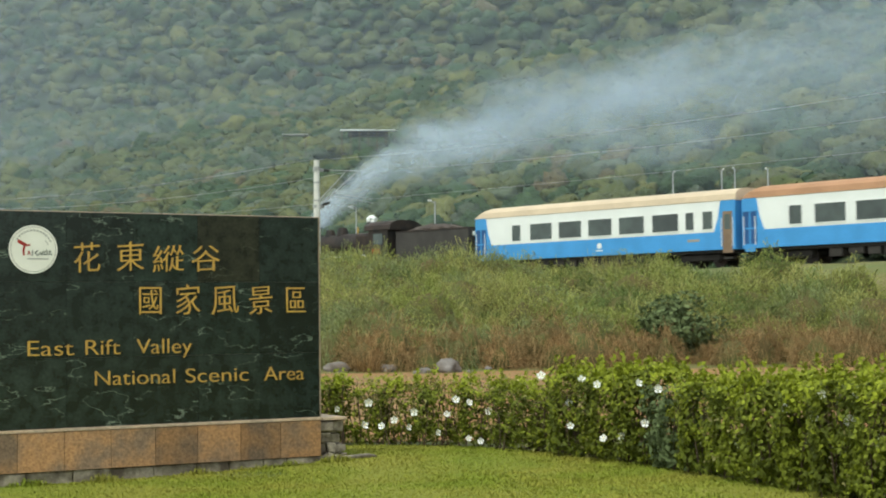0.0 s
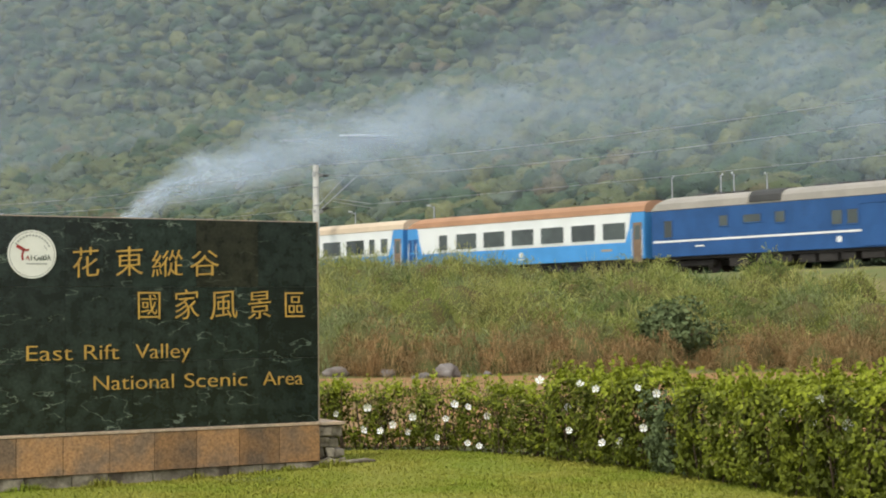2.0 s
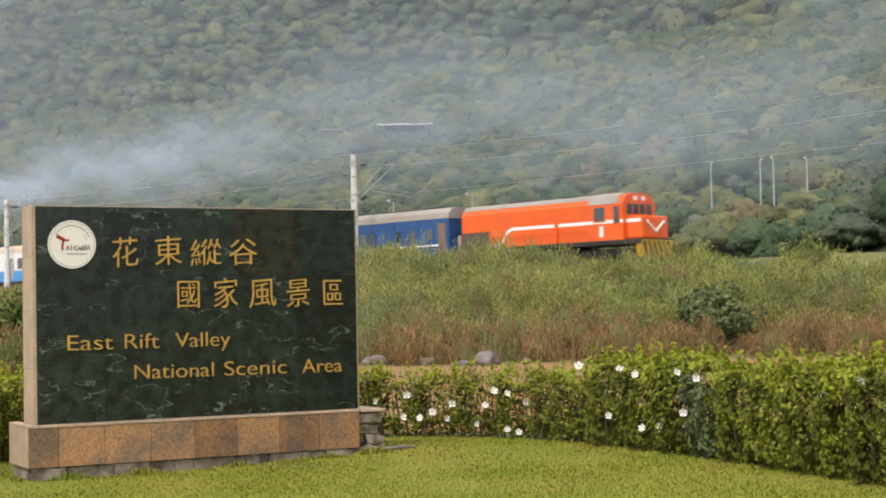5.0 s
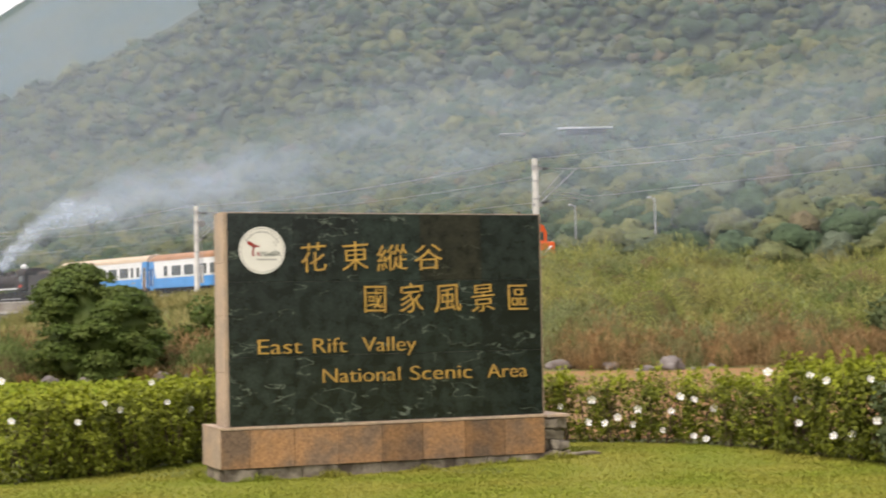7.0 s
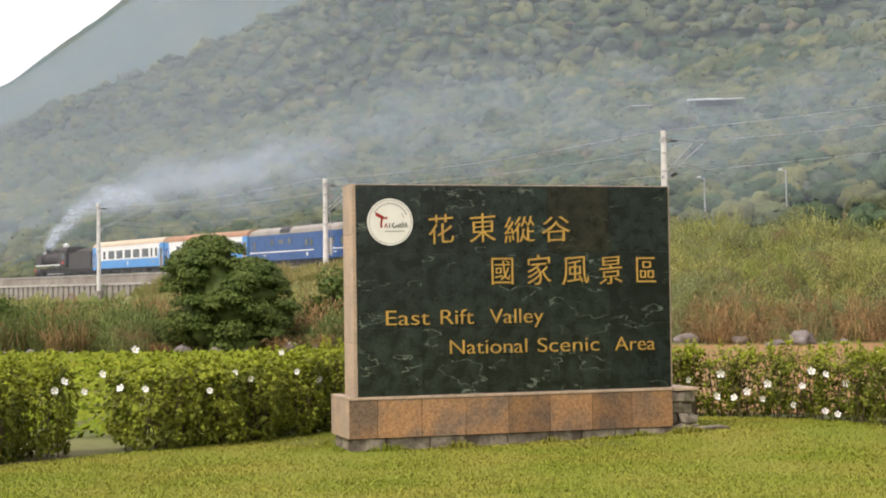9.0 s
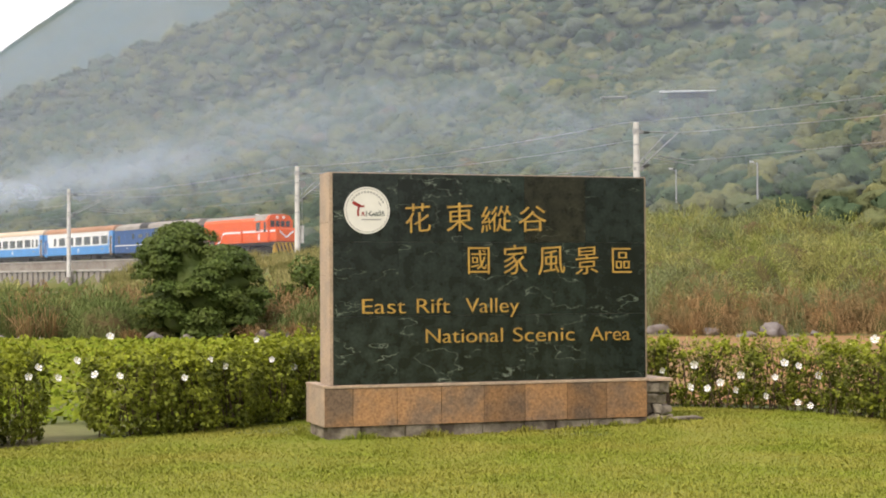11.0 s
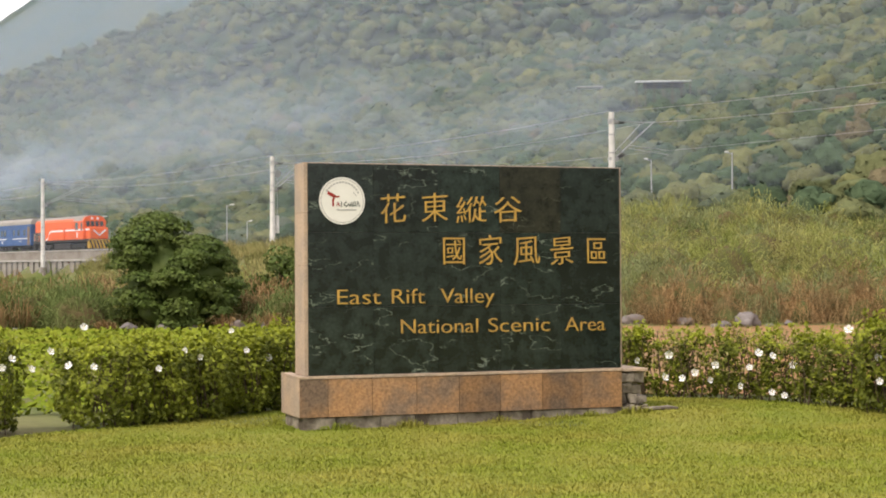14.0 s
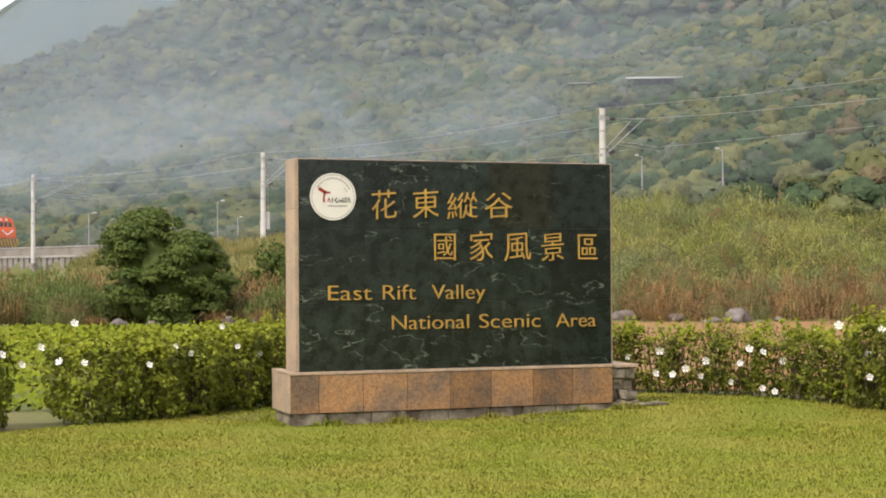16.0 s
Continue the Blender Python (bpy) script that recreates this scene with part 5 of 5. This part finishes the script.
def leafy(name, place, wide, tall, leaves, size, mat, label, category, lumps=26, trunk=0.16):
    """A tree or shrub: bark trunk and limbs, and a crown of many small leaf sprays."""
    s = empty(name, pose(place[0], place[1], float(ground(place[0], place[1]))), label, category)
    local = np.random.default_rng(int(abs(place[0]) * 100))
    bm = bmesh.new()
    top = Vector((0, 0, tall * 0.35))
    tube(bm, (0, 0, -0.1), top, trunk, trunk * 0.7, 10)
    a, e = local.uniform(0, 6.28, lumps), local.uniform(-1.0, 1, lumps)
    q = np.sqrt(np.clip(1 - e * e, 0.05, 1))
    reach = local.uniform(0.45, 0.80, lumps)
    centre = np.stack([q * np.cos(a) * reach * wide / 2, q * np.sin(a) * reach * wide / 2, tall * np.clip(0.44 + 0.55 * e * reach, 0.12, 0.9)], 1)
    for p in centre[::2]:
        k = Vector(p)
        tube(bm, top, top.lerp(k, 0.55) + Vector((0, 0, 0.1)), trunk * 0.4, trunk * 0.28, 6)
        tube(bm, top.lerp(k, 0.55) + Vector((0, 0, 0.1)), k, trunk * 0.28, trunk * 0.08, 6)
    part("trunk", bm, BARK, s)
    pick = local.integers(0, lumps, leaves)
    d = local.normal(0, 1, (leaves, 3))
    d /= np.linalg.norm(d, axis=1, keepdims=True)
    rad = local.uniform(0.16, 0.26, lumps) * wide
    c = centre[pick] + d * (rad[pick] * local.uniform(0.55, 1.08, leaves) ** 0.6)[:, None] * (1, 1, 0.8)
    c[:, 2] = np.maximum(c[:, 2], 0.05)
    v, t = leaf_quads(c, d + local.normal(0, 0.6, d.shape) + (0, 0, 0.5), size)
    ob = tri_mesh("crown", v, t, [mat], parent=s)
    return s


def broadleaf_tree(x, y, wide, tall):
    """A dense tree: trunk, limbs, and tiers of leafy boughs, light above and dark beneath, over a shaded heart."""
    s = empty("broadleaf_tree", pose(x, y, float(ground(x, y))), "dense round dark green broadleaf tree at the field edge", "tree")
    local = np.random.default_rng(21)
    boughs = 120
    h = local.uniform(0.10, 1.0, boughs)
    # girth of the crown at each height, widest below the middle
    girth = np.interp(h, (0.0, 0.25, 0.5, 0.75, 0.92, 1.0), (0.40, 0.50, 0.50, 0.41, 0.24, 0.08)) * wide
    a = local.uniform(0, 2 * np.pi, boughs)
    lean = -0.14 * wide * smooth(h, 0.5, 1.0)
    rad = local.uniform(0.08, 0.15, boughs) * wide
    out = np.maximum(girth - rad * 0.6, 0.02) * local.uniform(0.80, 1.04, boughs)
    centre = np.stack([np.cos(a) * out + lean, np.sin(a) * out * 0.9, h * tall - 0.3 * rad], 1)
    bm = bmesh.new()
    fork = Vector((0, 0, tall * 0.28))
    tube(bm, (0, 0, -0.1), fork, 0.17, 0.13, 10)
    for q in centre[::3]:
        k = Vector(q)
        knee = fork.lerp(k, 0.55) + Vector((0, 0, 0.1))
        tube(bm, fork, knee, 0.06, 0.04, 6)
        tube(bm, knee, k, 0.04, 0.012, 6)
    part("trunk", bm, BARK, s)
    bm = bmesh.new()
    bmesh.ops.create_icosphere(bm, subdivisions=4, radius=1)
    for v in bm.verts:
        u = (v.co.z + 1) / 2
        g = float(np.interp(u, (0.0, 0.25, 0.5, 0.75, 0.92, 1.0), (0.24, 0.36, 0.36, 0.27, 0.13, 0.03))) * wide
        f = max(math.hypot(v.co.x, v.co.y), 1e-4)
        w = 1 + 0.25 * noise.noise(v.co * 3) + 0.25 * noise.noise(v.co * 11)
        v.co = Vector((v.co.x / f * g * w - 0.14 * wide * float(smooth(u, 0.5, 1.0)), v.co.y / f * g * w * 0.9, (0.06 + 0.86 * u) * tall))
    part("inner_foliage", bm, TREE_LEAF, s, "shaded inner foliage", smooth=True)
    per = 420
    ci = np.repeat(np.arange(boughs), per)
    n = len(ci)
    d = local.normal(0, 1, (n, 3))
    d[:, 2] = np.abs(d[:, 2]) - 0.35
    d /= np.linalg.norm(d, axis=1, keepdims=True)
    c = centre[ci] + d * (rad[ci] * local.uniform(0.75, 1.18, n))[:, None] * (1.15, 1.15, 0.55)
    c[:, 2] = np.maximum(c[:, 2], 0.06)
    v, t = leaf_quads(c, d * (0.7, 0.7, 1) + local.normal(0, 0.35, d.shape) + (0, 0, 0.45), 0.068)
    tri_mesh("crown", v, t, [TREE_LEAF], parent=s)
    return s


broadleaf_tree(-13.1, 46.4, 3.75, 3.45)
leafy("shrub", (-10.6, 50.2), 2.4, 2.6, 5000, 0.085, TREE_LEAF, "dark green shrub beside the field", "shrub")
leafy("shrub", (-19.8, 47.5), 2.4, 1.2, 3000, 0.06, TREE_LEAF, "low green shrub at the edge of the field", "shrub")
leafy("shrub", (-22.5, 50.0), 3.0, 1.9, 5000, 0.07, TREE_LEAF, "low olive-green shrub at the edge of the field", "shrub")
leafy("shrub", (11.75, 50.6), 2.7, 1.9, 3400, 0.10, GREY_LEAF, "broad grey-green shrub among the reeds", "shrub")
leafy("dry_shrub", (-11.5, 47.6), 1.7, 1.1, 1500, 0.05, DRY, "leafless reddish-brown dry shrub", "shrub")


def boulder(x, y, r, seed):
    bm = bmesh.new()
    bmesh.ops.create_icosphere(bm, subdivisions=3, radius=1)
    for v in bm.verts:
        q = v.co * 1.1 + Vector((seed * 3.7, 0, 0))
        v.co *= 1 + 0.45 * noise.noise(q * 1.4) + 0.22 * noise.noise(q * 3.5) + 0.08 * noise.noise(q * 8)
        v.co = Vector((v.co.x * r * 1.25, v.co.y * r, v.co.z * r * 0.8))
    ob = part("boulder", bm, ROCK, smooth=True)
    ob.matrix_basis = pose(x, y, float(ground(x, y)) + r * 0.4, 0, 0, seed * 71)
    return tagged(ob, "rounded grey boulder at the foot of the bank", "boulder", "boulders along the bank")


for i, (x, y, r) in enumerate(((3.9, 47.6, 0.42), (3.2, 47.2, 0.26), (2.2, 48.6, 0.42), (1.2, 49.0, 0.38), (0.6, 48.8, 0.50), (5.2, 48.2, 0.22), (-13.9, 44.4, 0.36), (-13.0, 44.8, 0.30),
                               (-12.2, 45.2, 0.34), (-11.0, 45.6, 0.42), (-10.2, 46.0, 0.34), (-18.6, 44.6, 0.24), (-18.0, 44.4, 0.20), (-17.3, 44.4, 0.18), (-19.4, 44.8, 0.22), (-9.2, 46.2, 0.3), (4.5, 47.0, 0.16), (2.9, 47.0, 0.15))):
    boulder(x, y, r * (0.85 if i == 0 else 0.6), i + 1)

# ---- the field between hedge and bank ----
soil = sheet("bare_soil", np.arange(-2.5, 22.1, 0.7), np.arange(20.9, 48.2, 0.7), DRY_SOIL, 0.02)
tagged(soil, "bare orange-brown soil of an empty plot", "soil", kind="structure")
p = np.column_stack([rng.uniform(-26, -3.0, 30000), rng.uniform(17.5, 44, 30000)])
p = p[~in_lawn(p[:, 0], p[:, 1] - 0.35)]
v, t = leaf_quads(np.column_stack([p, rng.uniform(0.03, 0.16, len(p))]), rng.normal(0, 0.5, (len(p), 3)) + (0, -0.3, 1), 0.085)
tagged(tri_mesh("crop_rows", v, t, [CROP]), "low bright green leafy crop in the field", "crop", kind="stuff")
p = np.column_stack([rng.uniform(-2, 14, 1600), rng.uniform(21, 47, 1600)])
p = np.column_stack([p, ground(p[:, 0], p[:, 1]) + 0.02])
tagged(blades("stubble", p, rng.uniform(0.05, 0.25, len(p)), 0.02, REED, 1.0), "sparse green and dry stubble on the bare plot", "stubble", kind="stuff")


# ---- the curved hibiscus hedge ----
HEDGE_X = (-7.6, -6.53, -6.16, -5.71, -5.19, -4.76, -4.33, -3.85, -2.9, -1.6, -0.4, 0.37, 1.22, 2.14, 2.7, 3.21, 3.67, 4.02, 4.3, 4.52, 4.64, 4.85)
HEDGE_Y = (13.0, 14.89, 15.42, 15.82, 16.11, 16.73, 17.52, 18.3, 19.3, 20.1, 20.35, 20.19, 19.97, 19.3, 18.35, 17.49, 16.7, 15.7, 14.66, 14.02, 13.46, 12.3)
HEDGE_S = np.concatenate([[0], np.cumsum(np.hypot(np.diff(HEDGE_X), np.diff(HEDGE_Y)))])


def hedge_at(s, back=0.0):
    x, y = float(np.interp(s, HEDGE_S, HEDGE_X)), float(np.interp(s, HEDGE_S, HEDGE_Y))
    r = math.hypot(x, y)
    return x + x / r * back, y + y / r * back


def bush_meshes(leaves, thin):
    """Leaves, young tips and stems of one hibiscus bush, one metre wide and high."""
    k = leaves
    u = rng.uniform(-1, 1, (k, 3))
    d = u / np.maximum(np.abs(u).max(1, keepdims=True), 1e-6)
    ball = u / np.linalg.norm(u, axis=1, keepdims=True)
    surf = (0.55 * d + 0.45 * ball) * rng.uniform(0.45, 1.0, (k, 1)) ** (0.35 if not thin else 0.8)
    c = surf * (0.50, 0.26 if thin else 0.38, 0.50) + (0, 0, 0.52)
    c += np.array([noise.noise_vector(Vector(p) * 4.2 + Vector((k * 0.01, 0, 0))) for p in c]) * 0.15
    c[:, 2] = np.maximum(c[:, 2], 0.02)
    nrm = ball + rng.normal(0, 0.6, (k, 3)) + (0, 0, 0.5)
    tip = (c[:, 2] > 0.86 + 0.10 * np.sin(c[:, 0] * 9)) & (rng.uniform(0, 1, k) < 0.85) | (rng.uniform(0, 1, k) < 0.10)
    # young shoots stand out above the clipped top
    for _ in range(9 if thin else 16):
        foot = np.array([rng.uniform(-0.46, 0.46), rng.uniform(-0.22, 0.22), 0.90])
        m = 22
        up = rng.uniform(0, 1, (m, 1)) * (rng.normal(0, 0.05), rng.normal(0, 0.05), rng.uniform(0.10, 0.26))
        c = np.concatenate([c, foot + up + rng.normal(0, 0.022, (m, 3))])
        nrm = np.concatenate([nrm, rng.normal(0, 0.7, (m, 3)) + (0, -0.3, 0.6)])
        tip = np.concatenate([tip, np.ones(m, bool)])
    out = []
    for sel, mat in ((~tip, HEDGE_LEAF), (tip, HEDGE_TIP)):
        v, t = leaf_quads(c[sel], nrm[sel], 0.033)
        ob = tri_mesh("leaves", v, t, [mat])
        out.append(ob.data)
        bpy.data.objects.remove(ob)
    bm = bmesh.new()
    for i in range(16):
        a = Vector((rng.uniform(-0.35, 0.35), rng.uniform(-0.2, 0.2), -0.03))
        b = a + Vector((rng.normal(0, 0.08), rng.normal(0, 0.06), 0.5))
        e = b + Vector((rng.normal(0, 0.12), rng.normal(0, 0.08), rng.uniform(0.3, 0.55)))
        tube(bm, a, b, 0.010, 0.007, 5)
        tube(bm, b, e, 0.007, 0.003, 5)
    ob = part("stems", bm, BARK)
    out.append(ob.data)
    bpy.data.objects.remove(ob)
    return out


BUSHES = [bush_meshes(3800 + 100 * q, False) for q in range(4)] + [bush_meshes(1900 + 100 * q, True) for q in range(3)]
bm = bmesh.new()
for i in range(5):
    a = radians(72 * i)
    pts = [(0, 0), (0.016, 0.030), (0.030, 0.052), (0.0, 0.064), (-0.030, 0.052), (-0.016, 0.030)]
    bm.faces.new([bm.verts.new((x * math.cos(a) - z * math.sin(a), -0.03 * (math.hypot(x, z) / 0.06) ** 2 + 0.015 * (x / 0.03) ** 2, x * math.sin(a) + z * math.cos(a))) for x, z in pts])
ob = part("flower", bm, PETAL)
FLOWER = ob.data
bpy.data.objects.remove(ob)
ob = part("stamen", tube(bmesh.new(), (0, 0, 0), (0, -0.055, 0.008), 0.004, 0.006, 6), STAMEN)
STAMEN_MESH = ob.data
bpy.data.objects.remove(ob)
# distance along the hedge and height of each open flower
FLOWER_S = (15.22, 15.5, 16.18, 16.49, 14.49, 14.98, 15.01, 13.0, 13.19, 12.87, 13.47, 12.39, 12.31, 12.13, 11.97, 11.8, 11.74, 11.38, 12.73, 13.18, 13.35, 15.59, 15.87, 16.28, 18.85, 19.29, 19.43, 19.97, 19.88, 2.9, 2.8, 3.11, 3.31, 3.51, 3.76, 4.94, 5.16, 4.55, 5.92, 6.29, 5.68, 3.66)
FLOWER_Z = (0.92, 0.88, 0.91, 0.86, 0.94, 0.64, 0.4, 0.62, 0.59, 0.44, 0.49, 0.46, 0.27, 0.36, 0.28, 0.58, 0.29, 0.5, 0.21, 0.15, 0.12, 0.29, 0.33, 0.49, 0.76, 0.7, 0.92, 0.91, 0.71, 0.78, 0.7, 0.67, 0.84, 0.69, 0.67, 0.8, 0.72, 0.62, 0.76, 0.65, 0.99, 1.08)
spots = [s for s in np.arange(0.1, 2.6, 0.6)] + [s for s in np.arange(3.85, 20.9, 0.60)]
hedge = []
for i, s in enumerate(spots):
    x, y = hedge_at(s, 0.34)
    thin = 11.2 < s < 15.0
    tall = float(np.interp(s, (0, 3, 7, 11, 14.6, 15.2, 16.4, 17.2, 18.2, 21), (0.9, 0.93, 0.95, 0.86, 0.84, 1.08, 1.06, 0.93, 1.06, 1.08))) * rng.uniform(0.92, 1.05)
    wide = rng.uniform(0.86, 1.0)
    b = empty("hibiscus_bush", pose(x, y, float(ground(x, y)) - 0.01, 0, 0, -math.degrees(math.atan2(x, y)) + rng.uniform(-14, 14)),
              "leggy hibiscus bush with thin foliage and white flowers" if thin else "clipped green hibiscus bush with white flowers", "bush", "hedge bushes")
    kind = BUSHES[4 + i % 3] if thin else BUSHES[i % 4]
    grey = 16.8 < s < 17.45
    for name, me in zip(("foliage", "young_foliage", "stem_frame"), kind):
        if grey and name == "young_foliage":
            continue
        o = new(name, me)
        if grey and name == "foliage":
            o.data = me.copy()
            o.data.materials[0] = GREY_LEAF
            o["label"] = "grey-green foliage"
        o.parent = b
        o.matrix_basis = Matrix.Diagonal((wide * (1 if i % 2 else -1), 0.95, tall, 1))
    if thin or i % 4 == 1:
        c = rng.uniform(-1, 1, (120, 3)) * (0.45, 0.3, 0.42) + (0, 0, 0.48)
        v, t = leaf_quads(c, rng.normal(0, 1, (120, 3)), 0.026)
        tri_mesh("withered_foliage", v, t, [PALE], parent=b)["label"] = "withered tan leaves"
    hedge.append((s, b))
bpy.context.view_layer.update()
for s, z in zip(FLOWER_S, FLOWER_Z):
    b = min(hedge, key=lambda q: abs(q[0] - s))[1]
    x, y = hedge_at(s, -0.06 if 11.2 < s < 15 else -0.27 if s > 15 else -0.2)
    turn = -math.degrees(math.atan2(x, y))
    o = new("flower", FLOWER)
    o.parent = b
    o.matrix_basis = b.matrix_basis.inverted() @ pose(x, y, z, rng.uniform(-35, 10), 0, turn + rng.uniform(-40, 40)) @ Matrix.Scale(rng.uniform(0.62, 0.88) * (0.8 if s < 8 else 1.0), 4)
    o["label"] = "open white flower"
    st = new("stamen", STAMEN_MESH)
    st.parent = o


# ---- smoke from the steam engine: thin pieces that trail behind the chimney ----
SMOKES = [smoke_material("coal_smoke", (0.70, 0.78, 0.90), 0.62, 1.6), smoke_material("thinning_smoke", (0.66, 0.76, 0.90), 0.44, 1.7),
          smoke_material("drifting_smoke", (0.62, 0.73, 0.89), 0.24, 1.9), smoke_material("faint_smoke", (0.60, 0.72, 0.89), 0.12, 1.9)]


def puff_mesh(mat):
    bm = bmesh.new()
    for depth, size in ((0.0, 1.0),):
        rings = [[bm.verts.new((0, depth, 0))]]
        for i in range(1, 6):
            r = size * i / 5
            rings.append([bm.verts.new((r * math.cos(a), depth + 0.35 * (r * r), r * math.sin(a))) for a in np.linspace(0, 2 * math.pi, 20, endpoint=False)])
        for k in range(20):
            bm.faces.new((rings[0][0], rings[1][k], rings[1][(k + 1) % 20]))
        for a, b in zip(rings[1:], rings[2:]):
            for k in range(20):
                bm.faces.new((a[k], b[k], b[(k + 1) % 20], a[(k + 1) % 20]))
    ob = part("smoke_puff", bm, mat, smooth=True)
    me = ob.data
    bpy.data.objects.remove(ob)
    return me


PUFF_MESHES = [puff_mesh(m) for m in SMOKES]
PUFF_LABELS = ("dense bluish-white coal smoke at the chimney", "drifting bluish-white coal smoke behind the chimney", "thin drifting veil of bluish coal smoke", "faint old coal smoke hanging over the line")
PUFFS = []
draw = random.Random(11)
COUNT = 68
for i in range(COUNT):
    back = 0.3 + 66 * (i / (COUNT - 1)) ** 1.5
    size = 0.85 + 0.115 * back
    tier = 0 if back < 6 else 1 if back < 17 else 2 if back < 36 else 3
    ob = new("smoke_puff", PUFF_MESHES[tier])
    ob.scale = (size * draw.uniform(1.5, 2.3), size * 0.5, size * draw.uniform(0.75, 1.2))
    tagged(ob, PUFF_LABELS[tier], "smoke", "smoke trail")
    PUFFS.append((ob, back, draw.uniform(-0.10, 0.06) * back + draw.uniform(-0.15, 0.15), draw.uniform(-16, 16), draw.uniform(-2, 2), 0.045 * back + 0.0012 * back * back))


def puff_rows(back, rise, spin, rate, lag):
    """Each piece rides behind the chimney, falls back as it ages and lies along the slope of the plume."""
    rows = []
    for t in np.arange(0, 16.01, 1.0):
        s = back + lag * t
        q = track(run(t) + 16.8 - s, 0.03 * s, RAIL_Z + 4.1 + 6.6 * (1 - math.exp(-s / 9.5)) + 0.012 * s + rise)
        slope = math.degrees(math.atan(0.69 * math.exp(-s / 9.5) + 0.05))
        rows.append((t, pose(q.x, q.y, q.z, 0, spin + rate * t - slope, -math.degrees(math.atan2(q.x, q.y)))))
    return rows


# tufts of unmown grass along the plinth, and a flat stone beside it
c = []
turn = pose(-1.548, 16.668, 0, 0, 0, 24.87)
for i in range(2600):
    u, side = rng.uniform(-1.95, 2.1), rng.uniform(0, 1)
    q = turn @ Vector((u, -0.10 + rng.normal(0, 0.03), 0)) if side < 0.8 else turn @ Vector((-1.92 + rng.normal(0, 0.03), rng.uniform(-0.1, 0.8), 0))
    c.append((q.x, q.y, float(lawn_height(q.x, q.y)) - 0.01))
thick = np.array([0.5 + noise.noise((a * 3, b * 3, 1)) for a, b, _ in c])
c = np.array(c)
tagged(blades("edge_grass", c, rng.uniform(0.03, 0.09, len(c)) * np.clip(thick * 1.6, 0.3, 1.5), 0.010, BLADE, 0.9), "longer grass left along the foot of the sign", "grass", kind="stuff")
bm = boxed(-0.22, 0.22, -0.12, 0.12, 0, 0.03, 0.01)
for v in bm.verts:
    v.co += noise.noise_vector(v.co * 6) * 0.03
ob = part("flat_stone", bm, CONCRETE)
q = turn @ Vector((2.25, 0.15, 0))
ob.matrix_basis = pose(q.x, q.y, float(lawn_height(q.x, q.y)) - 0.005, 0, 0, 30)
tagged(ob, "flat piece of broken concrete lying in the lawn", "stone")


def motions():
    for car, ahead in TRAIN:
        half = {STEAM: 5.5, TENDER_CAR: 3.8, DIESEL: 8.5}.get(car, 10.0)
        rows = []
        for t in np.arange(0, 16.01, 1.0):
            # the car lies along the chord of the arc under it
            m = on_track(run(t) + ahead - half)
            rows.append((t, m @ pose(half, 0, 0)))
        walk(car, rows)
    for ob, *way in PUFFS:
        walk(ob, puff_rows(*way))


motions()
